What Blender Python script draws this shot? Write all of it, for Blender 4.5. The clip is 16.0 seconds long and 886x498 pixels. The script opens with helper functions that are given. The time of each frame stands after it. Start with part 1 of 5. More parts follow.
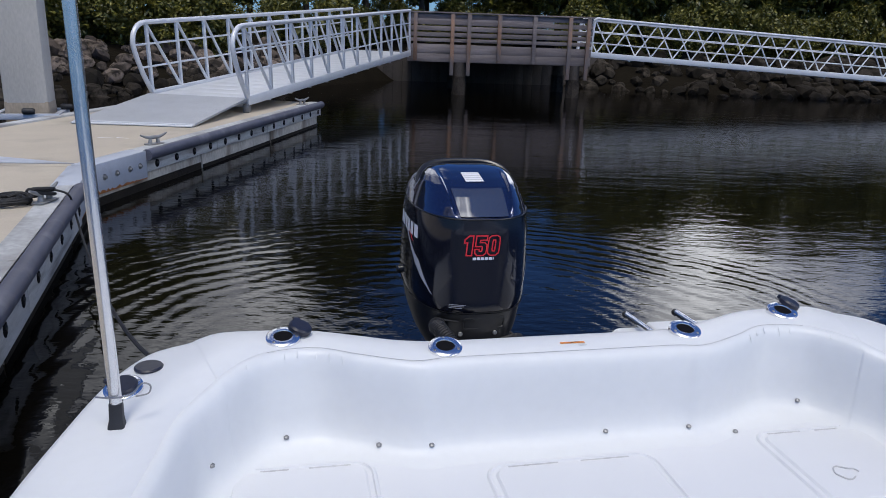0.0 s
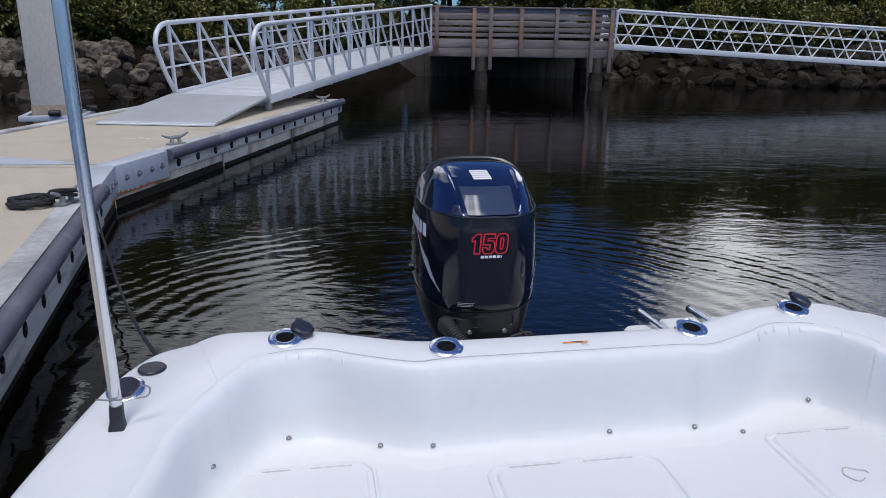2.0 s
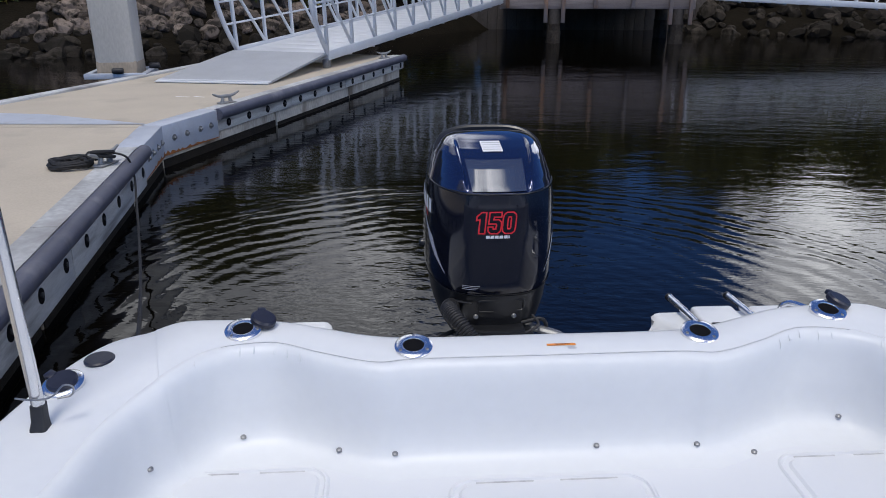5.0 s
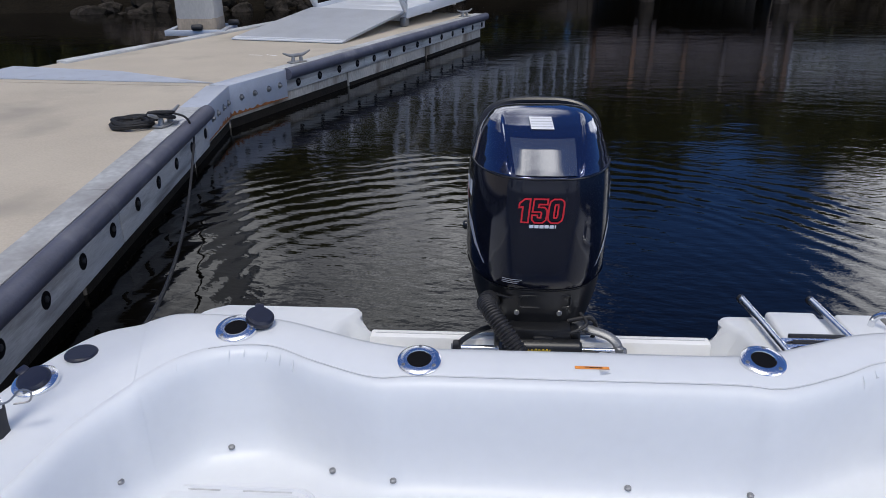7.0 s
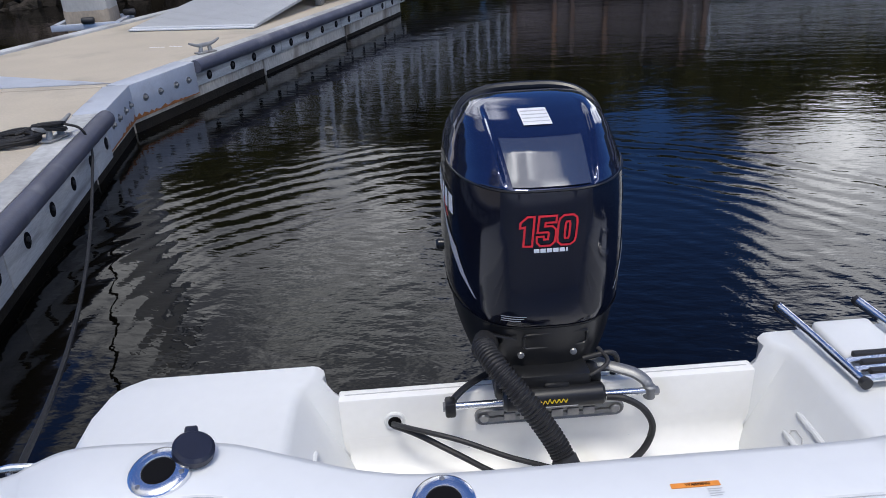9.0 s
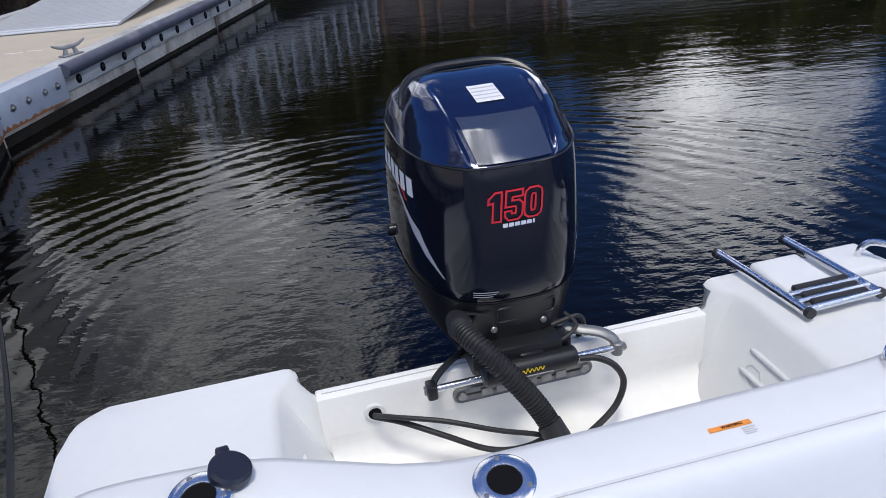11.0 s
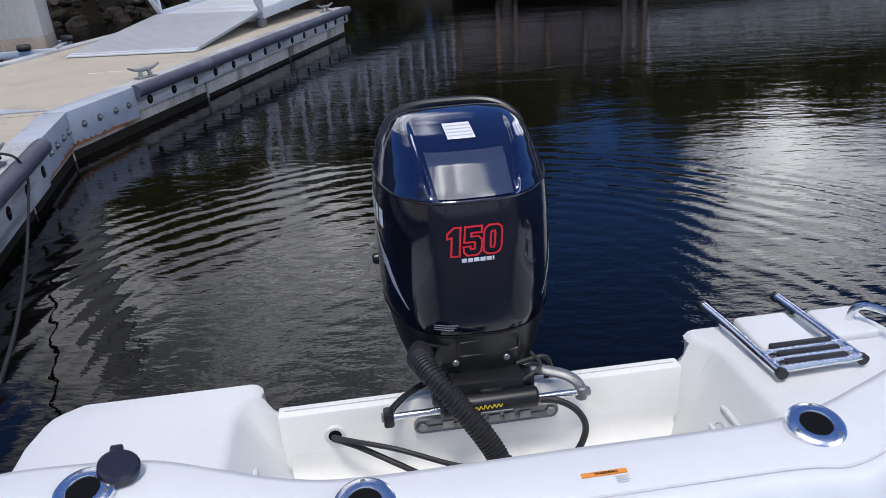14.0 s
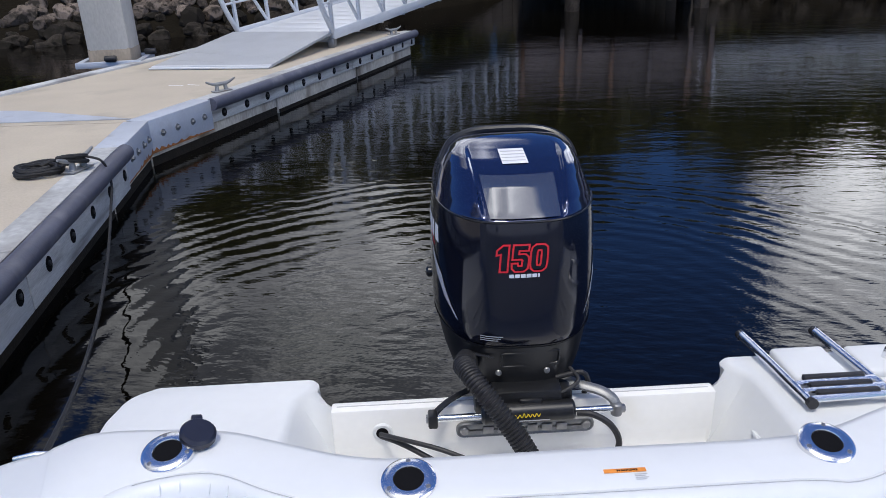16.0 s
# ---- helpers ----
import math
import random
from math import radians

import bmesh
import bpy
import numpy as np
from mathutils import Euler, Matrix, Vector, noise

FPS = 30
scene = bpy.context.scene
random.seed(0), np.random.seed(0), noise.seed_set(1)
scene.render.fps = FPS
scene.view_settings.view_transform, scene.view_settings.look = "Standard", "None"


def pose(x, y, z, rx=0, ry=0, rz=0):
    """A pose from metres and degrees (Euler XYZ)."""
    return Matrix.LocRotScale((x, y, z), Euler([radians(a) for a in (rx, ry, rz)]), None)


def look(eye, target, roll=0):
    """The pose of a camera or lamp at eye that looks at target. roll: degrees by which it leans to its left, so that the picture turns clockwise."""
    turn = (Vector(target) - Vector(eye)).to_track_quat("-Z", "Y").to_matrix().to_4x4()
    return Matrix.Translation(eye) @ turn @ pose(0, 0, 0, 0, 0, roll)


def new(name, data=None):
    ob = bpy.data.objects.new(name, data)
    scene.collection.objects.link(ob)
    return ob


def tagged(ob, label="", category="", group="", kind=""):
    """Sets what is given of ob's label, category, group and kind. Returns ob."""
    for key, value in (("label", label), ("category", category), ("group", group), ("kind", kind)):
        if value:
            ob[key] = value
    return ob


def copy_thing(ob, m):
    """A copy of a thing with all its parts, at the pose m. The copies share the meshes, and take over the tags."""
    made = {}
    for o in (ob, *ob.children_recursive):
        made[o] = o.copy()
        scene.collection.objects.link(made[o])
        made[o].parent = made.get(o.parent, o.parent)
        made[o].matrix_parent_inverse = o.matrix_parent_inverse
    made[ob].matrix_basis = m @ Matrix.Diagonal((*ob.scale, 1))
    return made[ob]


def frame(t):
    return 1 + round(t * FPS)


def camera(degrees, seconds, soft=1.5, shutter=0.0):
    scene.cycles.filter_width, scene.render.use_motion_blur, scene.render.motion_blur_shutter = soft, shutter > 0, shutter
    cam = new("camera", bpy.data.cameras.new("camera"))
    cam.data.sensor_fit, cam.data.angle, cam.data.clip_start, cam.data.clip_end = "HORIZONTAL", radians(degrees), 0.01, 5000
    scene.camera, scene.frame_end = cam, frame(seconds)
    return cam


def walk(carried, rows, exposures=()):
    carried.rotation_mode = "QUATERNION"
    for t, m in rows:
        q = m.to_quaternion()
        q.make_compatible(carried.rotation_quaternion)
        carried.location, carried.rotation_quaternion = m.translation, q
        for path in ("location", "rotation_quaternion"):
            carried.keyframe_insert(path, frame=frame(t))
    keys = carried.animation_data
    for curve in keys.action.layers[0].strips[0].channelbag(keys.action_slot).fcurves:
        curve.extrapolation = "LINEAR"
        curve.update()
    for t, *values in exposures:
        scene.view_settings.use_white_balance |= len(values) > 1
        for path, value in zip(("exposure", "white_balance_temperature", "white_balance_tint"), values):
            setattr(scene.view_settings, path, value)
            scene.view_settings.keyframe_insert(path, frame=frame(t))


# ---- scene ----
from mathutils.bvhtree import BVHTree

cam = camera(61.87, 16.0, 0.9)
PATH = [
    (0, (-0.138, -2.192, 1.813), (-0.024, -0.278, 1.246), 2.00),
    (0.5, (-0.122, -2.181, 1.822), (-0.024, -0.267, 1.251), 1.71),
    (1, (-0.099, -2.182, 1.832), (-0.023, -0.267, 1.258), 1.39),
    (1.5, (-0.079, -2.169, 1.829), (-0.017, -0.256, 1.250), 1.18),
    (2, (-0.055, -2.183, 1.830), (-0.012, -0.270, 1.247), 0.88),
    (2.5, (-0.013, -2.196, 1.847), (0.002, -0.284, 1.262), 0.23),
    (3, (0.025, -2.205, 1.855), (0.003, -0.295, 1.261), 0.08),
    (3.5, (0.066, -2.190, 1.850), (0.013, -0.283, 1.248), 0.19),
    (4, (0.136, -2.109, 1.855), (0.042, -0.216, 1.216), 0.11),
    (6.5, (0.372, -1.649, 1.840), (0.053, 0.171, 1.073), -0.09),
    (7, (0.394, -1.570, 1.840), (0.015, 0.226, 1.043), -0.24),
    (7.5, (0.346, -1.417, 1.826), (-0.018, 0.370, 1.006), 0.14),
    (8, (0.260, -1.245, 1.805), (-0.039, 0.534, 0.940), -1.74),
    (8.5, (0.209, -1.039, 1.773), (-0.097, 0.729, 0.890), -2.75),
    (9, (0.128, -0.960, 1.762), (-0.064, 0.836, 0.903), -2.99),
    (9.5, (-0.013, -0.974, 1.761), (-0.088, 0.813, 0.865), -2.86),
    (10, (-0.121, -0.952, 1.766), (-0.065, 0.815, 0.831), -4.76),
    (12.5, (-0.095, -0.948, 1.788), (0.040, 0.845, 0.912), -5.25),
    (13, (0.012, -0.951, 1.774), (0.114, 0.851, 0.913), -5.05),
    (13.5, (0.131, -0.979, 1.766), (0.173, 0.831, 0.918), -3.85),
    (14, (0.213, -1.013, 1.769), (0.137, 0.808, 0.945), -3.72),
    (14.5, (0.231, -1.107, 1.813), (0.087, 0.715, 1.001), -3.16),
    (15, (0.239, -1.144, 1.812), (0.067, 0.674, 0.998), -3.36),
    (15.5, (0.241, -1.167, 1.820), (0.044, 0.660, 1.032), -2.72),
    (16, (0.229, -1.184, 1.819), (0.012, 0.652, 1.056), -2.17),
]
walk(cam, [(t, look(eye, target, roll)) for t, eye, target, roll in PATH], [(0.0, -0.11), (4.0, -0.10), (6.5, -0.17), (7.3, -0.15), (8.8, 0.06), (10.0, 0.10), (14.0, 0.08), (16.0, 0.12)])

# World, sun and sky
BOAT = pose(0.381, 0.057, 0, 0, 0, 8.5)
MOTOR_AT = (0.16, 1.6)
SUN_AZ, SUN_EL = 186.0, 70.0          # degrees from +y towards +x, and above the horizon

world = bpy.data.worlds.new("sky")
scene.world = world
world.use_nodes = True
wn, wl = world.node_tree.nodes, world.node_tree.links
wn.clear()
w_out = wn.new("ShaderNodeOutputWorld")
w_bg = wn.new("ShaderNodeBackground")
w_bg.inputs["Strength"].default_value = 1.0
sky = wn.new("ShaderNodeTexSky")
sky.sky_type = "NISHITA"
sky.sun_disc = False
sky.sun_elevation = radians(SUN_EL)
sky.sun_rotation = radians(SUN_AZ)
sky.air_density, sky.dust_density, sky.ozone_density = 1.0, 0.4, 2.5
sky_dim = wn.new("ShaderNodeVectorMath")
sky_dim.operation = "SCALE"
sky_dim.inputs["Scale"].default_value = 0.098
deep = wn.new("ShaderNodeVectorMath")
deep.operation = "MULTIPLY"
deep.inputs[1].default_value = (0.38, 0.66, 1.18)
wl.new(sky.outputs[0], deep.inputs[0])
wl.new(deep.outputs[0], sky_dim.inputs[0])
w_co = wn.new("ShaderNodeTexCoord")
w_map = wn.new("ShaderNodeMapping")
w_map.inputs["Scale"].default_value = (1.0, 1.0, 1.7)
w_map.inputs["Location"].default_value = (0.35, 0.1, 0.2)
wl.new(w_co.outputs["Generated"], w_map.inputs["Vector"])
w_noise = wn.new("ShaderNodeTexNoise")
w_noise.inputs["Scale"].default_value = 3.2
w_noise.inputs["Detail"].default_value = 9
w_noise.inputs["Roughness"].default_value = 0.55
wl.new(w_map.outputs[0], w_noise.inputs["Vector"])


def w_math(op, a, b, clamp=False):
    n = wn.new("ShaderNodeMath")
    n.operation, n.use_clamp = op, clamp
    for i, v in enumerate((a, b)):
        if isinstance(v, (int, float)):
            n.inputs[i].default_value = v
        else:
            wl.new(v, n.inputs[i])
    return n.outputs[0]


def cloud_bank(az, el, width):
    """How deep a direction lies inside a bank of cloud round that azimuth and elevation."""
    a, e = radians(az), radians(el)
    d = wn.new("ShaderNodeVectorMath")
    d.operation = "DISTANCE"
    wl.new(w_co.outputs["Generated"], d.inputs[0])
    d.inputs[1].default_value = (math.sin(a) * math.cos(e), math.cos(a) * math.cos(e), math.sin(e))
    return w_math("SUBTRACT", 1.0, w_math("DIVIDE", d.outputs["Value"], width), True)


banks = [cloud_bank(-20, 29.5, 0.43), cloud_bank(-34, 40, 0.25), cloud_bank(25.5, 17.5, 0.24), cloud_bank(120, 35, 0.46), cloud_bank(184, 70, 0.54), cloud_bank(-120, 40, 0.5)]
bank_sum = banks[0]
for b in banks[1:]:
    bank_sum = w_math("MAXIMUM", bank_sum, b)
w_mask = w_math("ADD", w_math("MULTIPLY", bank_sum, 0.62), w_math("ADD", w_math("MULTIPLY", w_noise.outputs["Fac"], 0.62), 0.19))
w_ramp = wn.new("ShaderNodeMapRange")
w_ramp.interpolation_type = "SMOOTHSTEP"
w_ramp.inputs["From Min"].default_value = 0.64
w_ramp.inputs["From Max"].default_value = 0.76
wl.new(w_mask, w_ramp.inputs["Value"])
w_noise2 = wn.new("ShaderNodeTexNoise")
w_noise2.inputs["Scale"].default_value = 6.5
w_noise2.inputs["Detail"].default_value = 6
wl.new(w_map.outputs[0], w_noise2.inputs["Vector"])
w_tone = wn.new("ShaderNodeValToRGB")
w_tone.color_ramp.elements[0].position, w_tone.color_ramp.elements[0].color = 0.40, (0.50, 0.53, 0.64, 1)
w_tone.color_ramp.elements[1].position, w_tone.color_ramp.elements[1].color = 0.64, (1.75, 1.78, 1.85, 1)
wl.new(w_noise2.outputs["Fac"], w_tone.inputs["Fac"])
w_mix = wn.new("ShaderNodeMix")
w_mix.data_type = "RGBA"
wl.new(w_ramp.outputs[0], w_mix.inputs["Factor"])
wl.new(sky_dim.outputs[0], w_mix.inputs["A"])
w_sep = wn.new("ShaderNodeSeparateXYZ")
wl.new(w_co.outputs["Generated"], w_sep.inputs[0])
w_lit = wn.new("ShaderNodeVectorMath")
w_lit.operation = "SCALE"
wl.new(w_tone.outputs["Color"], w_lit.inputs[0])
wl.new(w_math("ADD", w_math("MULTIPLY", w_sep.outputs["X"], 1.5), 1.50), w_lit.inputs["Scale"])
wl.new(w_lit.outputs[0], w_mix.inputs["B"])
wl.new(w_mix.outputs["Result"], w_bg.inputs["Color"])
wl.new(w_bg.outputs[0], w_out.inputs["Surface"])

sun = new("sun", bpy.data.lights.new("sun", "SUN"))
sun.data.energy, sun.data.angle, sun.data.color = 2.02, radians(14), (0.96, 0.91, 0.83)
sa, se = radians(SUN_AZ), radians(SUN_EL)
sun.matrix_world = look((30 * math.sin(sa), 30 * math.cos(sa), 30), (30 * math.sin(sa) - math.sin(sa) * math.cos(se), 30 * math.cos(sa) - math.cos(sa) * math.cos(se), 30 - math.sin(se)))
scene.view_settings.exposure = 0.0

# ---------------------------------------------------------------- materials


def material(name, colour, rough=0.5, metal=0.0, var=0.15, scale=6.0, fine=60.0, bump=0.1, coat=0.0, stain=None, stain_at=0.6, spec=0.5, dist=0.004, stretch=(1, 1, 1), per_object=0.0):
    """A procedural surface: base colour with variation at two scales, relief, an optional second colour in patches."""
    m = bpy.data.materials.new(name)
    m.use_nodes = True
    n, l = m.node_tree.nodes, m.node_tree.links
    p = n["Principled BSDF"]
    co = n.new("ShaderNodeTexCoord")
    mp = n.new("ShaderNodeMapping")
    mp.inputs["Scale"].default_value = stretch
    l.new(co.outputs["Object"], mp.inputs["Vector"])
    big, small = n.new("ShaderNodeTexNoise"), n.new("ShaderNodeTexNoise")
    for t, s, d in ((big, scale, 5), (small, fine, 4)):
        t.inputs["Scale"].default_value = s
        t.inputs["Detail"].default_value = d
        l.new(mp.outputs[0], t.inputs["Vector"])
    add = n.new("ShaderNodeMath")
    add.operation = "ADD"
    l.new(big.outputs["Fac"], add.inputs[0])
    l.new(small.outputs["Fac"], add.inputs[1])
    rng = n.new("ShaderNodeMapRange")
    rng.inputs["From Min"].default_value, rng.inputs["From Max"].default_value = 0.6, 1.4
    rng.inputs["To Min"].default_value, rng.inputs["To Max"].default_value = 1 - var, 1 + var
    l.new(add.outputs[0], rng.inputs["Value"])
    value = rng.outputs[0]
    if per_object:
        info = n.new("ShaderNodeObjectInfo")
        pr = n.new("ShaderNodeMapRange")
        pr.inputs["To Min"].default_value, pr.inputs["To Max"].default_value = 1 - per_object, 1 + per_object
        l.new(info.outputs["Random"], pr.inputs["Value"])
        mul = n.new("ShaderNodeMath")
        mul.operation = "MULTIPLY"
        l.new(value, mul.inputs[0])
        l.new(pr.outputs[0], mul.inputs[1])
        value = mul.outputs[0]
    sc = n.new("ShaderNodeVectorMath")
    sc.operation = "SCALE"
    sc.inputs[0].default_value = colour
    l.new(value, sc.inputs["Scale"])
    col = sc.outputs[0]
    if stain:
        st = n.new("ShaderNodeTexNoise")
        st.inputs["Scale"].default_value = scale * 0.6
        st.inputs["Detail"].default_value = 8
        l.new(mp.outputs[0], st.inputs["Vector"])
        sr = n.new("ShaderNodeMapRange")
        sr.inputs["From Min"].default_value, sr.inputs["From Max"].default_value = stain_at - 0.06, stain_at + 0.1
        l.new(st.outputs["Fac"], sr.inputs["Value"])
        mx = n.new("ShaderNodeMix")
        mx.data_type = "RGBA"
        l.new(sr.outputs[0], mx.inputs["Factor"])
        l.new(col, mx.inputs["A"])
        mx.inputs["B"].default_value = (*stain, 1)
        col = mx.outputs["Result"]
    l.new(col, p.inputs["Base Color"])
    rr = n.new("ShaderNodeMapRange")
    rr.inputs["To Min"].default_value, rr.inputs["To Max"].default_value = max(rough * 0.8, 0.01), min(rough * 1.2, 1)
    l.new(small.outputs["Fac"], rr.inputs["Value"])
    l.new(rr.outputs[0], p.inputs["Roughness"])
    p.inputs["Metallic"].default_value = metal
    p.inputs["Coat Weight"].default_value = coat
    p.inputs["Coat Roughness"].default_value = 0.05
    p.inputs["Specular IOR Level"].default_value = spec
    if bump:
        b = n.new("ShaderNodeBump")
        b.inputs["Strength"].default_value = bump
        b.inputs["Distance"].default_value = dist
        l.new(add.outputs[0], b.inputs["Height"])
        l.new(b.outputs[0], p.inputs["Normal"])
    return m


M = {
    "gelcoat": material("white_gelcoat", (0.69, 0.703, 0.705), 0.42, var=0.025, scale=1.5, fine=25, bump=0.03, dist=0.003, stain=(0.74, 0.74, 0.72), stain_at=0.66),
    "gelcoat_well": material("cream_gelcoat", (0.83, 0.825, 0.80), 0.36, var=0.03, scale=2.5, fine=30, bump=0.03, stain=(0.70, 0.67, 0.58), stain_at=0.64),
    "nonskid": material("nonskid_gelcoat", (0.69, 0.70, 0.71), 0.5, var=0.03, scale=2, fine=420, bump=0.25, dist=0.001),
    "seam": material("grey_seam", (0.50, 0.50, 0.50), 0.6, var=0.2, bump=0),
    "chrome": material("polished_stainless", (0.78, 0.79, 0.81), 0.24, 1.0, var=0.04, scale=30, bump=0.02),
    "pole_alu": material("brushed_pole_aluminium", (0.72, 0.72, 0.72), 0.22, 0.9, var=0.10, scale=8, fine=90, bump=0.03, stretch=(1, 1, 0.2)),
    "steel": material("dull_steel", (0.30, 0.30, 0.30), 0.4, 0.9, var=0.12, scale=30, bump=0.05),
    "dark": material("dark_hole", (0.006, 0.006, 0.007), 0.8, var=0.2, bump=0, spec=0.08),
    "rubber": material("black_rubber", (0.018, 0.018, 0.02), 0.55, var=0.25, scale=20, fine=200, bump=0.15, dist=0.001),
    "cap_blue": material("navy_plastic", (0.014, 0.016, 0.03), 0.4, var=0.2, scale=20, bump=0.08),
    "paint_black": material("blue_black_pearl_paint", (0.006, 0.0072, 0.0145), 0.11, 0.1, var=0.12, scale=5, fine=40, bump=0.0, coat=0.25, spec=0.38),
    # cowl cap: the same pearl paint with the sky's blue reflection put into the colour
    "paint_sky_tint": material("sky_tinted_pearl_paint", (0.016, 0.026, 0.078), 0.10, 0.6, var=0.12, scale=5, fine=40, bump=0.0, coat=0.8, spec=0.5),
    "satin_black": material("satin_black_casting", (0.012, 0.0125, 0.014), 0.33, var=0.25, scale=12, fine=120, bump=0.08, dist=0.001),
    "panel": material("smoked_glossy_panel", (0.22, 0.22, 0.23), 0.07, 0.85, var=0.05, scale=4, bump=0, coat=0.6),
    "red": material("red_decal", (0.62, 0.02, 0.03), 0.4, var=0.05, bump=0),
    "white_decal": material("white_decal", (0.75, 0.75, 0.76), 0.4, var=0.04, bump=0),
    "silver_decal": material("silver_decal", (0.46, 0.46, 0.48), 0.35, var=0.05, bump=0),
    "yellow": material("yellow_decal", (0.75, 0.55, 0.03), 0.4, var=0.05, bump=0),
    "orange": material("orange_label", (0.80, 0.28, 0.04), 0.45, var=0.1, bump=0),
    "casting": material("grey_cast_aluminium", (0.22, 0.225, 0.23), 0.45, 0.6, var=0.2, scale=25, fine=160, bump=0.15, dist=0.001),
    "alu": material("painted_white_aluminium", (0.66, 0.675, 0.69), 0.38, 0.15, var=0.08, scale=4, fine=50, bump=0.05),
    "alu_deck": material("ribbed_aluminium_deck", (0.46, 0.47, 0.48), 0.5, 0.3, var=0.10, scale=3, fine=40, bump=0.1),
    "concrete": material("sandy_concrete", (0.47, 0.41, 0.32), 0.85, var=0.13, scale=1.6, fine=60, bump=0.35, dist=0.004, stain=(0.34, 0.30, 0.24), stain_at=0.62),
    "concrete_wet": material("weathered_float_concrete", (0.44, 0.41, 0.36), 0.85, spec=0.2, var=0.35, scale=3.0, fine=40, bump=0.4, dist=0.006, stain=(0.15, 0.12, 0.09), stain_at=0.56, stretch=(1, 1, 0.4)),
    "slime": material("dark_tide_growth", (0.016, 0.013, 0.009), 0.8, spec=0.2, var=0.5, scale=8, fine=60, bump=0.7, dist=0.01),
    "piling": material("pale_piling_concrete", (0.45, 0.435, 0.40), 0.85, var=0.15, scale=1.5, fine=50, bump=0.25, stain=(0.30, 0.25, 0.19), stain_at=0.6, stretch=(1, 1, 0.35)),
    "timber": material("grey_weathered_timber", (0.46, 0.465, 0.455), 0.8, var=0.30, scale=5, fine=70, bump=0.5, dist=0.004, stain=(0.20, 0.19, 0.18), stain_at=0.57, stretch=(0.35, 0.35, 3)),
    "pier_wood": material("silvered_pier_boards", (0.22, 0.19, 0.185), 0.9, spec=0.2, var=0.35, scale=3, fine=50, bump=0.5, dist=0.006, stain=(0.15, 0.13, 0.125), stain_at=0.55, stretch=(0.4, 1, 4), per_object=0.22),
    "rust_wood": material("rust_stained_post", (0.25, 0.15, 0.10), 0.85, var=0.4, scale=5, fine=50, bump=0.5, stain=(0.17, 0.145, 0.14), stain_at=0.47, stretch=(1, 1, 0.4), per_object=0.2),
    "rail_rubber": material("grey_blue_rub_rail", (0.085, 0.088, 0.115), 0.5, var=0.3, scale=6, fine=70, bump=0.15, stain=(0.17, 0.17, 0.19), stain_at=0.6),
    "zinc": material("galvanised_plate", (0.50, 0.53, 0.58), 0.5, 0.25, var=0.10, scale=5, fine=60, bump=0.08, stain=(0.36, 0.35, 0.36), stain_at=0.63),
    "cleat_iron": material("worn_galvanised_iron", (0.30, 0.30, 0.29), 0.55, 0.4, var=0.2, scale=14, fine=90, bump=0.12, stain=(0.20, 0.16, 0.12), stain_at=0.62),
    "pile_stain": material("brown_stained_concrete", (0.30, 0.25, 0.19), 0.85, var=0.3, scale=3, fine=40, bump=0.25, stain=(0.42, 0.39, 0.34), stain_at=0.55, stretch=(1, 1, 0.4)),
    "rust": material("orange_rust", (0.30, 0.11, 0.03), 0.9, var=0.5, scale=14, fine=90, bump=0.4),
    "rock": material("riprap_stone", (0.165, 0.132, 0.108), 0.9, spec=0.15, var=0.4, scale=3, fine=28, bump=0.7, dist=0.03, stain=(0.045, 0.038, 0.03), stain_at=0.52, per_object=0.45),
    # right bank: tree shade put into the stone colour; left waterline: dark growth
    "rock_dark": material("shaded_wet_riprap", (0.040, 0.033, 0.026), 0.85, spec=0.15, var=0.5, scale=3, fine=28, bump=0.7, dist=0.03, stain=(0.02, 0.017, 0.012), stain_at=0.5, per_object=0.5),
    "old_pile": material("dark_under_pier_wood", (0.075, 0.065, 0.058), 0.9, var=0.4, scale=4, fine=40, bump=0.5, dist=0.006, stretch=(1, 1, 0.3), spec=0.15),
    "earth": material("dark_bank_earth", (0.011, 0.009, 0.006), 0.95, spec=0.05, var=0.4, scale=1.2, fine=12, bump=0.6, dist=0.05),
    "bark": material("mangrove_bark", (0.09, 0.07, 0.055), 0.9, var=0.4, scale=8, fine=50, bump=0.6, dist=0.01),
    "oyster": material("oyster_crust", (0.05, 0.042, 0.035), 0.9, spec=0.1, var=0.6, scale=18, fine=60, bump=0.9, dist=0.02),
    "rope": material("black_rope", (0.012, 0.012, 0.013), 0.7, var=0.3, scale=40, fine=300, bump=0.5, dist=0.003),
}


def leaf_material(name, a, b):
    m = bpy.data.materials.new(name)
    m.use_nodes = True
    n, l = m.node_tree.nodes, m.node_tree.links
    p = n["Principled BSDF"]
    g = n.new("ShaderNodeNewGeometry")
    r = n.new("ShaderNodeValToRGB")
    r.color_ramp.elements[0].color, r.color_ramp.elements[1].color = (*a, 1), (*b, 1)
    l.new(g.outputs["Random Per Island"], r.inputs["Fac"])
    l.new(r.outputs["Color"], p.inputs["Base Color"])
    p.inputs["Roughness"].default_value = 0.5
    return m


M["leaf"] = leaf_material("mangrove_leaves", (0.022, 0.035, 0.006), (0.20, 0.18, 0.025))


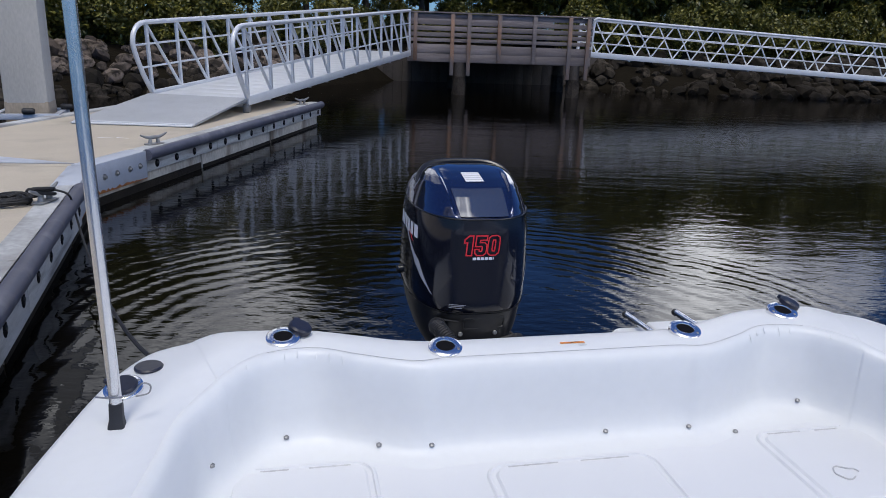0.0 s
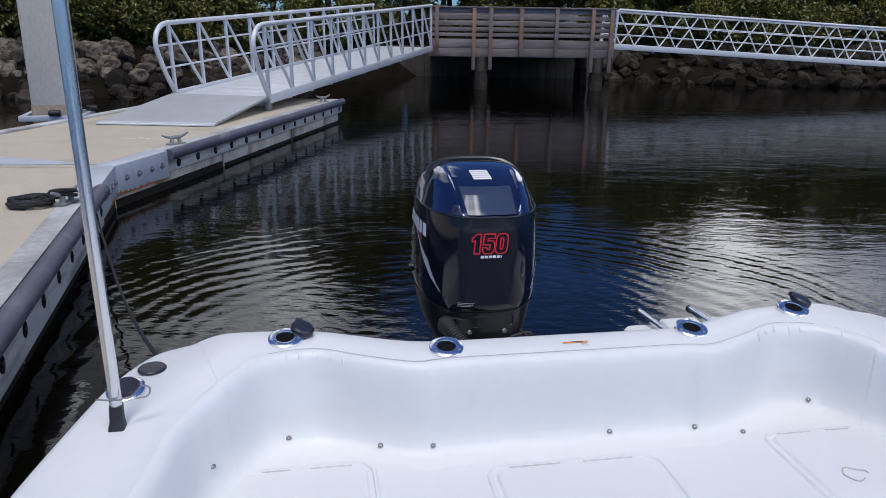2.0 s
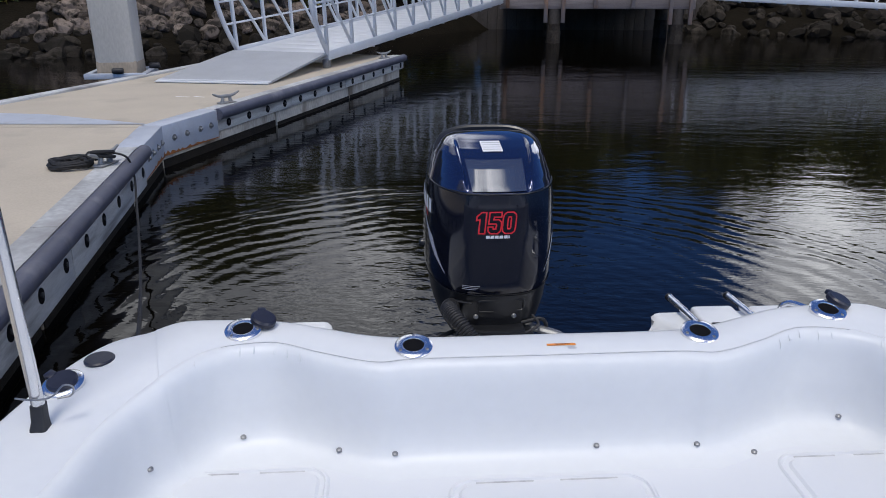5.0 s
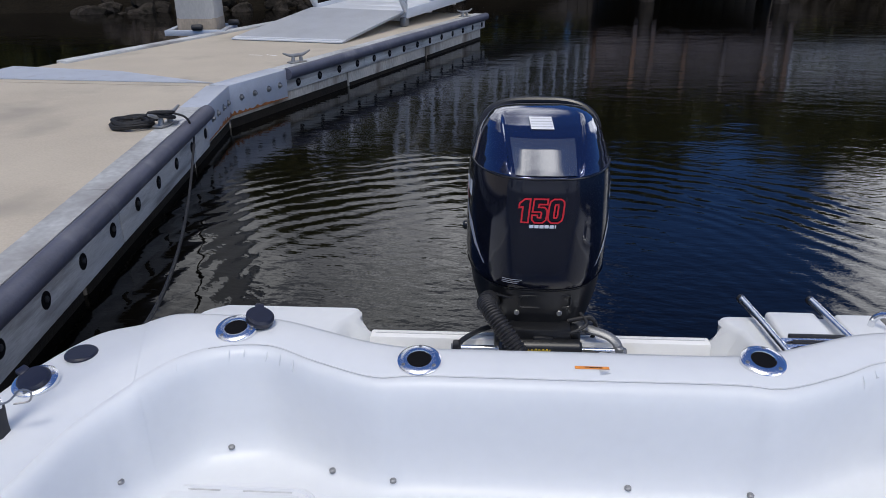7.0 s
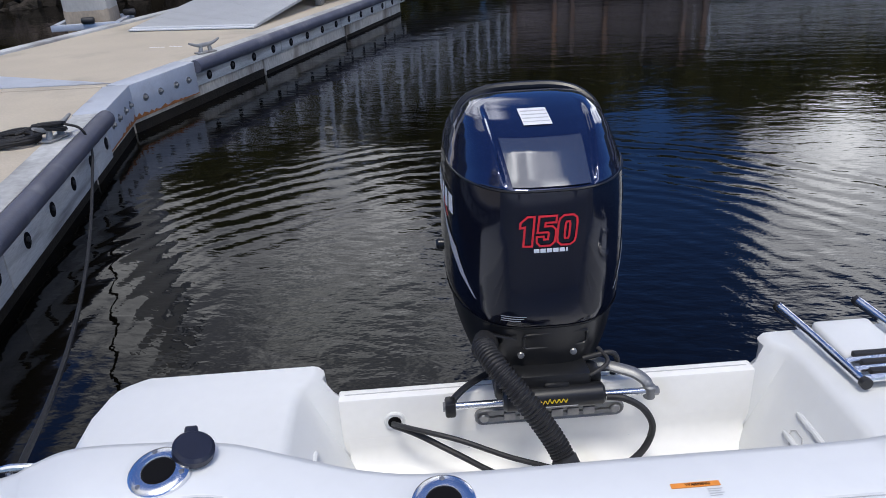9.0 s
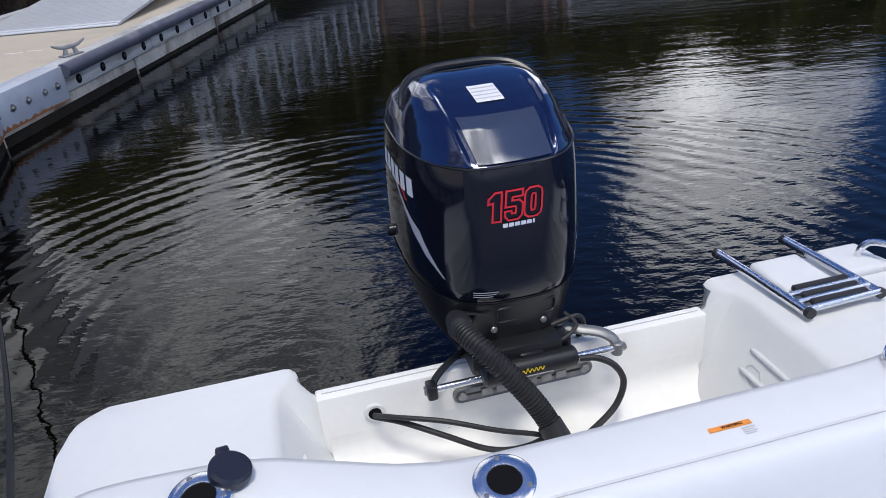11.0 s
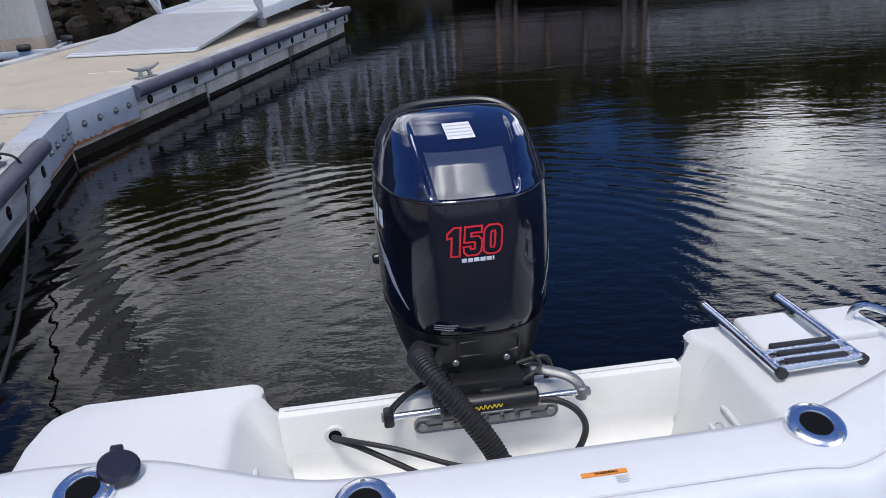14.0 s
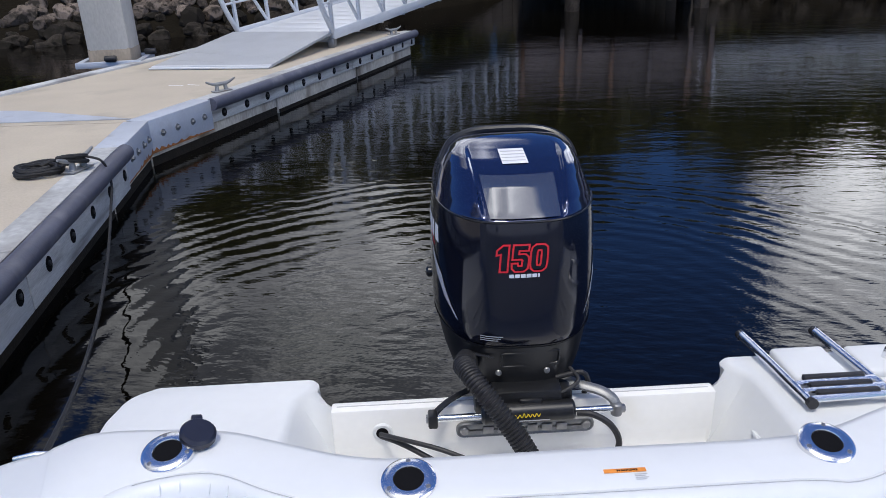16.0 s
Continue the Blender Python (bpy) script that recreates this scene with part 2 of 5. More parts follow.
def water_material():
    m = bpy.data.materials.new("dark_tannin_water")
    m.use_nodes = True
    n, l = m.node_tree.nodes, m.node_tree.links
    p = n["Principled BSDF"]
    p.inputs["Base Color"].default_value = (0.0022, 0.0019, 0.0013, 1)
    p.inputs["Roughness"].default_value = 0.015
    p.inputs["IOR"].default_value = 1.333
    co = n.new("ShaderNodeTexCoord")

    def noise(scale, detail, stretch):
        mp = n.new("ShaderNodeMapping")
        mp.inputs["Scale"].default_value = stretch
        mp.inputs["Rotation"].default_value = (0, 0, 0.12)
        l.new(co.outputs["Object"], mp.inputs["Vector"])
        t = n.new("ShaderNodeTexNoise")
        t.inputs["Scale"].default_value = scale
        t.inputs["Detail"].default_value = detail
        l.new(mp.outputs[0], t.inputs["Vector"])
        return t.outputs["Fac"]

    def mth(op, a, b):
        k = n.new("ShaderNodeMath")
        k.operation = op
        for i, v in enumerate((a, b)):
            if isinstance(v, (int, float)):
                k.inputs[i].default_value = v
            else:
                l.new(v, k.inputs[i])
        return k.outputs[0]

    # rings that spread from the outboard's leg, strongest between about 1.2 and 3.4 m
    d = n.new("ShaderNodeVectorMath")
    d.operation = "DISTANCE"
    l.new(co.outputs["Object"], d.inputs[0])
    d.inputs[1].default_value = (*MOTOR_AT, 0)
    r = mth("ADD", d.outputs["Value"], mth("MULTIPLY", noise(1.1, 2, (1, 1, 1)), 0.45))
    wave = mth("SINE", mth("MULTIPLY", r, 2 * math.pi / 0.165), 0)
    env = n.new("ShaderNodeMapRange")
    env.interpolation_type = "SMOOTHSTEP"
    env.inputs["From Min"].default_value, env.inputs["From Max"].default_value = 3.5, 2.9
    l.new(d.outputs["Value"], env.inputs["Value"])
    inner = n.new("ShaderNodeMapRange")
    inner.interpolation_type = "SMOOTHSTEP"
    inner.inputs["From Min"].default_value, inner.inputs["From Max"].default_value = 1.2, 2.7
    inner.inputs["To Min"].default_value, inner.inputs["To Max"].default_value = 0.25, 1.0
    l.new(d.outputs["Value"], inner.inputs["Value"])
    rings = mth("MULTIPLY", mth("MULTIPLY", wave, mth("MULTIPLY", env.outputs[0], inner.outputs[0])), 0.0011)
    swell = mth("MULTIPLY", noise(1.3, 2, (0.6, 1.3, 1)), 0.0075)
    chop = mth("MULTIPLY", noise(6.0, 3, (0.5, 1.3, 1)), 0.0030)
    lap = mth("MULTIPLY", noise(15.0, 3, (0.6, 1.2, 1)), 0.0015)
    # short choppy wavelets thrown off the stern
    near = n.new("ShaderNodeMapRange")
    near.interpolation_type = "SMOOTHSTEP"
    near.inputs["From Min"].default_value, near.inputs["From Max"].default_value = 2.3, 0.7
    l.new(d.outputs["Value"], near.inputs["Value"])
    wash = mth("MULTIPLY", mth("MULTIPLY", noise(9.0, 3, (0.7, 1.2, 1)), near.outputs[0]), 0.0062)
    h = mth("ADD", mth("ADD", mth("ADD", rings, swell), mth("ADD", chop, lap)), wash)
    b = n.new("ShaderNodeBump")
    b.inputs["Strength"].default_value = 1.0
    b.inputs["Distance"].default_value = 1.0
    l.new(h, b.inputs["Height"])
    l.new(b.outputs[0], p.inputs["Normal"])
    return m


M["water"] = water_material()

# ---------------------------------------------------------------- mesh helpers


def part(name, bm, mat, parent=None, label="", smooth=True, angle=35):
    """Links a bmesh as one mesh object under a thing or a part."""
    bmesh.ops.recalc_face_normals(bm, faces=bm.faces[:])
    me = bpy.data.meshes.new(name)
    bm.to_mesh(me)
    bm.free()
    me.materials.append(M[mat] if isinstance(mat, str) else mat)
    if smooth:
        me.shade_smooth()
        me.set_sharp_from_angle(angle=radians(angle))
    ob = new(name, me)
    if parent:
        ob.parent = parent
    if label:
        ob["label"] = label
    return ob


def thing(name, m, label, category, group="", kind=""):
    ob = new(name)
    ob.empty_display_size = 0.2
    ob.matrix_world = m
    return tagged(ob, label, category, group, kind)


def box(bm, x0, x1, y0, y1, z0, z1, bevel=0.0, seg=2, m=None):
    vs = bmesh.ops.create_cube(bm, size=1)["verts"]
    for v in vs:
        v.co = Vector((x0 + (v.co.x + 0.5) * (x1 - x0), y0 + (v.co.y + 0.5) * (y1 - y0), z0 + (v.co.z + 0.5) * (z1 - z0)))
    out = vs
    if bevel:
        es = list({e for v in vs for e in v.link_edges})
        r = bmesh.ops.bevel(bm, geom=es, offset=bevel, segments=seg, affect="EDGES", profile=0.5)
        out = list({v for f in r["faces"] for v in f.verts} | {v for v in vs if v.is_valid})
    if m is not None:
        bmesh.ops.transform(bm, matrix=m, verts=[v for v in out if v.is_valid])
    return bm


def loft(bm, rings, closed=True, cap0=True, cap1=True):
    vr = [[bm.verts.new(p) for p in ring] for ring in rings]
    n = len(rings[0])
    for a, b in zip(vr, vr[1:]):
        for i in range(n if closed else n - 1):
            j = (i + 1) % n
            try:
                bm.faces.new((a[i], a[j], b[j], b[i]))
            except ValueError:
                pass
    if closed and cap0:
        bm.faces.new(vr[0])
    if closed and cap1:
        bm.faces.new(vr[-1])
    return vr


def tube(bm, pts, r, n=10, radii=None, flat=1.0, cap=True):
    """A round bar swept along points."""
    pts = [Vector(p) for p in pts]
    rings, up = [], None
    for i, p in enumerate(pts):
        d = (pts[min(i + 1, len(pts) - 1)] - pts[max(i - 1, 0)]).normalized()
        if up is None:
            up = Vector((0, 0, 1)) if abs(d.z) < 0.9 else Vector((1, 0, 0))
        up = (up - d * up.dot(d)).normalized()
        side = d.cross(up)
        rr = radii[i] if radii else r
        rings.append([p + rr * (math.cos(a) * side + flat * math.sin(a) * up) for a in (2 * math.pi * k / n for k in range(n))])
    loft(bm, rings, True, cap, cap)
    return bm


def smooth_path(pts, steps=6):
    """Catmull-Rom through the points."""
    pts = [Vector(p) for p in pts]
    ext = [2 * pts[0] - pts[1]] + pts + [2 * pts[-1] - pts[-2]]
    out = []
    for i in range(1, len(ext) - 2):
        a, b, c, d = ext[i - 1:i + 3]
        for k in range(steps):
            t = k / steps
            out.append(0.5 * ((2 * b) + (c - a) * t + (2 * a - 5 * b + 4 * c - d) * t * t + (3 * b - a - 3 * c + d) * t ** 3))
    return out + [pts[-1]]


def disc(bm, c, r, h, n=24, axis=(0, 0, 1), bevel=0.0, ry=None):
    """A short turned plug from c along axis."""
    q = Vector(axis).to_track_quat("Z", "Y").to_matrix().to_4x4()
    prof = [(r, 0), (r, h - bevel), (r - bevel, h)] if bevel else [(r, 0), (r, h)]
    k = (ry or r) / r
    rings = [[Vector(c) + q @ Vector((a * math.cos(t), k * a * math.sin(t), z)) for t in (2 * math.pi * i / n for i in range(n))] for a, z in prof]
    loft(bm, rings)
    return bm


def slab(bm, poly, z0, z1):
    """An upright prism over a plan outline."""
    loft(bm, [[(x, y, z0) for x, y in poly], [(x, y, z1) for x, y in poly]])
    return bm


def lettering(text, size, thick, offset=0.0, squeeze=1.0):
    """A bmesh of flat letters with a little thickness, centred, in the xy plane."""
    cu = bpy.data.curves.new("letters", "FONT")
    cu.body, cu.size, cu.extrude, cu.offset, cu.align_x, cu.align_y = text, size, thick, offset, "CENTER", "CENTER"
    ob = bpy.data.objects.new("letters", cu)
    scene.collection.objects.link(ob)
    me = bpy.data.meshes.new_from_object(ob.evaluated_get(bpy.context.evaluated_depsgraph_get()))
    bm = bmesh.new()
    bm.from_mesh(me)
    bpy.data.objects.remove(ob)
    bpy.data.meshes.remove(me)
    for v in bm.verts:
        v.co.x *= squeeze
    return bm


def put(ob, m):
    """Places a part by a pose in the world, under its thing."""
    ob.matrix_parent_inverse = ob.parent.matrix_basis.inverted()
    ob.matrix_basis = m
    return ob


I4 = Matrix.Identity(4)


def line_pose(a, b, z=0.0, zb=None):
    """A frame with x from a to b in plan (and in height, if zb is given), y to the left, z up."""
    d = Vector((b[0] - a[0], b[1] - a[1], 0 if zb is None else zb - z))
    x = d.normalized()
    y = Vector((0, 0, 1)).cross(x).normalized()
    zz = x.cross(y)
    m = Matrix((x, y, zz)).transposed().to_4x4()
    m.translation = (a[0], a[1], z)
    return m, d.length


# ---------------------------------------------------------------- ground, water
SHORE = [(-600, 14), (-60, 14), (-14, 14.3), (-8, 16.0), (-4, 19.6), (-1.5, 24.0), (0, 26.0), (5, 26.2), (7, 24.2), (10, 22.9), (16, 22.8), (60, 20), (600, 20)]


def shore(x):
    for (xa, ya), (xb, yb) in zip(SHORE, SHORE[1:]):
        if xa <= x <= xb:
            return ya + (yb - ya) * (x - xa) / (xb - xa)
    return 20


bm = bmesh.new()
DEPTHS = [(-700, 2.5), (-260, 2.0), (-250, -0.8), (-60, -2.2), (-8, -2.0), (-3, -1.2), (-1, -0.45), (0, 0.0), (0.8, 0.4), (1.8, 0.85), (3, 1.15), (6, 1.35), (12, 1.6), (40, 2.0), (200, 2.5), (900, 3.0)]
xs = [-600, -200, -60, -30] + [-20 + i for i in range(46)] + [30, 45, 60, 200, 600]
grid = [[bm.verts.new((x, shore(x) + d, h + (0.12 * noise.noise(Vector((x * 0.6, d * 0.7, 0))) if -3 < d < 40 else 0))) for d, h in DEPTHS] for x in xs]
for ga, gb in zip(grid, grid[1:]):
    for j in range(len(DEPTHS) - 1):
        bm.faces.new((ga[j], gb[j], gb[j + 1], ga[j + 1]))
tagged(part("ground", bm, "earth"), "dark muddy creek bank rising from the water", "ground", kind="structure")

bm = bmesh.new()
wv = [bm.verts.new(p) for p in ((-600, -250, 0), (600, -250, 0), (600, 40, 0), (-600, 40, 0))]
bm.faces.new(wv)
tagged(part("water", bm, "water"), "dark rippled creek water mirroring clouds and trees", "water", kind="structure")

# ---------------------------------------------------------------- boat
boat = thing("motor_boat", BOAT, "white fibreglass bay boat with a padded transom, afloat beside the dock", "boat")

HALF = [  # outer edge, inner edge, foot of the inner wall, height of the top
    ((0.00, 0.062), (0.00, -0.09), (0.00, -0.165), 0.838),
    ((0.37, 0.062), (0.37, -0.09), (0.37, -0.165), 0.838),
    ((0.52, 0.085), (0.49, -0.10), (0.48, -0.165), 0.838),
    ((0.65, 0.135), (0.645, -0.04), (0.63, -0.13), 0.840),
    ((0.79, 0.19), (0.785, 0.03), (0.765, -0.09), 0.840),
    ((0.95, 0.207), (0.92, 0.01), (0.87, -0.10), 0.842),
    ((1.09, 0.207), (1.00, -0.05), (0.96, -0.12), 0.841),
    ((1.160, 0.178), (1.06, -0.13), (1.01, -0.19), 0.833),
    ((1.185, 0.165), (1.075, -0.155), (1.02, -0.21), 0.827),
    ((1.30, 0.125), (1.12, -0.22), (1.06, -0.265), 0.812),
    ((1.385, -0.04), (1.16, -0.32), (1.10, -0.355), 0.804),
    ((1.44, -0.30), (1.185, -0.50), (1.125, -0.52), 0.800),
    ((1.49, -0.70), (1.22, -0.80), (1.16, -0.81), 0.802),
    ((1.54, -1.50), (1.26, -1.50), (1.13, -1.50), 0.808),
    ((1.55, -2.60), (1.27, -2.60), (1.14, -2.60), 0.815),
    ((1.50, -4.20), (1.22, -4.20), (1.09, -4.20), 0.83),
]
FLOOR = 0.545


def stations():
    cols = []
    for k in range(3):
        cols.append(smooth_path([(s[k][0], s[k][1], s[3]) for s in HALF], 7))
    half = list(zip(*cols))
    left = [tuple(Vector((-p.x, p.y, p.z)) for p in st) for st in reversed(half[1:])]
    return left + half


ST = stations()


def blend(a, b, t, z):
    return Vector((a.x + (b.x - a.x) * t, a.y + (b.y - a.y) * t, z))


bm = bmesh.new()
secs = []
for o, i, f in ST:
    d = (i - o)
    d.z = 0
    d.normalize()
    zt = o.z
    secs.append([
        Vector((o.x, o.y, -0.15)), Vector((o.x, o.y, zt - 0.05)), Vector((o.x, o.y, zt - 0.022)), o + d * 0.008 - Vector((0, 0, 0.006)), o + d * 0.028,
        blend(o, i, 0.5, zt + 0.003), Vector((i.x, i.y, zt)) - d * 0.012, Vector((i.x, i.y, zt - 0.012)),
        blend(i, f, 0.3, 0.60)])
loft(bm, secs, closed=False)
part("deck_liner", bm, "gelcoat", boat, angle=60)

# the padded bolster that lines the inner wall, with its welt
bm = bmesh.new()
secs, welt = [], []
for k, (o, i, f) in enumerate(ST):
    d = (f - i)
    d.z = 0
    d = d.normalized() if d.length > 1e-6 else Vector((0, -1, 0))
    zt = o.z
    wob = 0.0025 * noise.noise(Vector((k * 0.31, 2.0, 0)))
    k = max(1.0, (Vector((f.x, f.y)) - Vector((i.x, i.y))).length / 0.095)
    prof = [(-0.024, zt - 0.010), (-0.010, zt - 0.0012), (0.004, zt - 0.0022), (0.016, zt - 0.008), (0.026, zt - 0.020), (0.033 + wob, zt - 0.040), (0.037 + wob, zt - 0.068), (0.040 + wob, zt - 0.10),
            (0.043 * k, 0.690), (0.045 * k, 0.655), (0.049 * k, 0.622), (0.055 * k, 0.596), (0.064 * k, 0.575), (0.078 * k, 0.560), (0.098 * k, 0.552), (0.125 * k, 0.5475), (0.155 * k, FLOOR - 0.002)]
    secs.append([Vector((i.x, i.y, z)) + d * h for h, z in prof])
    if abs(i.x) < 0.94:
        welt.append(blend(i, f, 0.0, zt + 0.0003) + d * -0.002)
loft(bm, secs, closed=False)
pad_skin = BVHTree.FromBMesh(bm)
pad = part("bolster_pad", bm, "gelcoat", boat, "white vinyl bolster pad with a few creases", angle=70)
bm = bmesh.new()
tube(bm, welt, 0.0009, 6)
part("welt", bm, "seam", pad, "thin grey welt along the pad")

# creases in the vinyl where it bends round the corners
rnd = random.Random(4)
for side in (-1, 1):
    for q in (0.70, 0.745, 0.79, 0.84, 0.89, 1.00):
        k = min(range(len(ST)), key=lambda n: abs(ST[n][1].x - side * q) + abs(ST[n][1].y) * 0.3)
        sec = secs[k]
        a = rnd.uniform(0.0, 0.01)
        part("crease", tube(bmesh.new(), [sec[3] + Vector((0, 0, a)), sec[4] + Vector((side * 0.004, -0.0005, 0)), sec[5] + Vector((side * 0.006, 0.001, rnd.uniform(0, 0.03)))], 0.0016, 5, radii=[0.0004, 0.0024, 0.0004]), "gelcoat", pad)

bm = bmesh.new()
box(bm, -1.25, 1.25, -4.3, -0.04, FLOOR - 0.08, FLOOR)
part("cockpit_floor", bm, "nonskid", boat)
# hull skin under the rail, bow closed off in front of the cockpit
bm = bmesh.new()
secs = []
for v, hw in ((-4.2, 1.5), (-5.0, 1.3), (-5.8, 0.9), (-6.4, 0.35), (-6.55, 0.05)):
    secs.append([(-hw, v, 0.86), (-hw * 0.92, v, -0.2), (0, v, -0.45), (hw * 0.92, v, -0.2), (hw, v, 0.86)])
loft(bm, secs)
part("bow", bm, "gelcoat", boat)


def rounded(x0, x1, y0, y1, r, n=5):
    pts = []
    for cx, cy, a in ((x1 - r, y1 - r, 0), (x0 + r, y1 - r, 90), (x0 + r, y0 + r, 180), (x1 - r, y0 + r, 270)):
        for k in range(n + 1):
            t = radians(a + 90 * k / n)
            pts.append((cx + r * math.cos(t), cy + r * math.sin(t)))
    return pts


for x0, x1, y1 in ((-1.05, -0.635, -0.18), (-0.285, 0.245, -0.26), (0.655, 1.06, -0.20)):
    bm = bmesh.new()
    outer = [rounded(x0 - e, x1 + e, y1 - 0.40 - e, y1 + e, 0.055 + e) for e in (0.016, 0.010, 0.004, 0.0, -0.012, -0.020, -0.03)]
    hs = (0.0005, 0.006, 0.007, 0.001, 0.001, 0.0075, 0.009)
    loft(bm, [[(x, y, FLOOR + h) for x, y in ring] for ring, h in zip(outer, hs)], cap0=False)
    hatch = part("hatch_lid", bm, "nonskid", boat, "moulded white hatch lid", angle=30)
    for a, b in ((0.12, 0.42), (0.56, 0.86)):
        bm = bmesh.new()
        xa, xb = x0 + a * (x1 - x0), x0 + b * (x1 - x0)
        box(bm, xa, xb, y1 - 0.006, y1 - 0.002, FLOOR + 0.001, FLOOR + 0.0030)
        part("hinge_gap", bm, "seam", hatch, "dark hinge gap")
bm = bmesh.new()
tube(bm, [(0.80 + 0.04 * math.cos(t), -0.46 + 0.03 * math.sin(t) * (1 + 0.3 * math.cos(3 * t)), FLOOR + 0.011) for t in (2 * math.pi * k / 24 for k in range(20))], 0.0025, 6)
part("latch", bm, "seam", hatch, "flush latch ring")

STUDS = [(-1.106, -0.245, 0.62), (-0.889, -0.033, 0.564), (-0.598, -0.118, 0.562), (-0.445, -0.147, 0.569), (0.138, -0.15, 0.568), (0.430, -0.168, 0.575), (0.601, -0.184, 0.584), (0.905, -0.082, 0.590), (1.075, -0.310, 0.610)]
for at_ in STUDS:
    spot, q, _, _ = pad_skin.find_nearest(Vector(at_))
    q = q if q.z > 0 else -q
    part("snap_stud", disc(bmesh.new(), spot - q * 0.002, 0.0085, 0.009, 14, q, 0.003), "steel", boat, "small steel snap stud")

# stern: platforms, cheeks of the motor well, transom
for s in (-1, 1):
    bm = bmesh.new()
    rings = []
    for v, hw, inn, low in ((0.02, 1.42, 0.80, 0.60), (0.6, 1.42, 0.80, 0.60), (0.9, 1.42, 0.80, 0.61), (0.97, 1.405, 0.79, 0.625), (1.0, 1.40, 0.765, 0.64), (1.035, 1.385, 0.74, 0.70), (1.06, 1.36, 0.735, 0.725), (1.085, 1.32, 0.74, 0.735), (1.095, 1.28, 0.76, 0.75)):
        e = 0.018 if v < 1.09 else 0.0
        top = 0.392 if v < 1.09 else 0.375
        mid = inn - 0.62 * (inn - low)
        rings.append([(s * x, v, z) for x, z in ((low, -0.15), (low, 0.02 if v < 0.99 else 0.30), (mid, 0.15 if v < 0.99 else 0.335), (inn - 0.012, top - 0.020), (inn + 0.004, top - 0.004), (inn + 0.022, top),
                                                 (hw - 0.03, top), (hw - 0.008, top - 0.006), (hw, top - 0.026), (hw, -0.15))])
    loft(bm, rings)
    part("stern_platform", bm, "gelcoat", boat, angle=40)
bm = bmesh.new()
box(bm, -0.68, 0.68, 0.972, 1.032, -0.15, 0.326, 0.008)
transom = part("transom", bm, "gelcoat_well", boat)
bm = bmesh.new()
box(bm, -0.66, 0.66, 1.000, 1.004, 0.3262, 0.3278)
part("transom_seam", bm, "seam", transom)
bm = bmesh.new()
box(bm, -0.70, 0.70, 0.03, 0.99, -0.15, 0.014)
part("well_floor", bm, "gelcoat_well", boat)
bm = bmesh.new()
cove = [(0.975, 0.20), (0.970, 0.15)] + [(0.970 - 0.22 * (1 - math.cos(a)), 0.135 - 0.118 * math.sin(a)) for a in (math.pi / 2 * k / 8 for k in range(9))] + [(0.03, 0.0165)]
loft(bm, [[(x, y, z) for y, z in cove] for x in (-0.66, -0.3, 0.0, 0.3, 0.66)], closed=False)
part("well_cove", bm, "gelcoat_well", boat, angle=60)
for s in (-1, 1):
    for x, z in ((0.704, 0.213), (0.738, 0.279)):
        bm = bmesh.new()
        tube(bm, smooth_path([(s * x, 0.22, z), (s * x, 0.30, z + 0.002), (s * x, 0.70, z + 0.002), (s * x, 0.80, z)], 4), 0.009, 8, radii=[0.003] + [0.0085] * 11 + [0.003])
        part("moulded_rib", bm, "gelcoat", boat)
bm = bmesh.new()
tube(bm, [(0.704, 0.68, 0.205), (0.710, 0.70, 0.218), (0.722, 0.725, 0.240), (0.722, 0.765, 0.240), (0.716, 0.780, 0.228), (0.705, 0.770, 0.205), (0.698, 0.735, 0.192), (0.698, 0.70, 0.192), (0.704, 0.68, 0.205)], 0.0025, 6)
part("drain_latch", bm, "seam", boat, "small latch outline in the well cheek")
for x, z, r, mt in ((-0.505, 0.235, 0.035, "gelcoat"), (-0.268, 0.085, 0.026, "steel"), (0.27, 0.085, 0.026, "gelcoat")):
    bm = bmesh.new()
    disc(bm, (x, 0.9725, z), r, 0.010, 20, (0, -1, 0), 0.004)
    ring = part("through_hull", bm, mt, boat, "white drain fitting in the transom")
    bm = bmesh.new()
    disc(bm, (x, 0.9630, z), r * 0.62, 0.003, 18, (0, -1, 0))
    part("drain_hole", bm, "dark", ring)

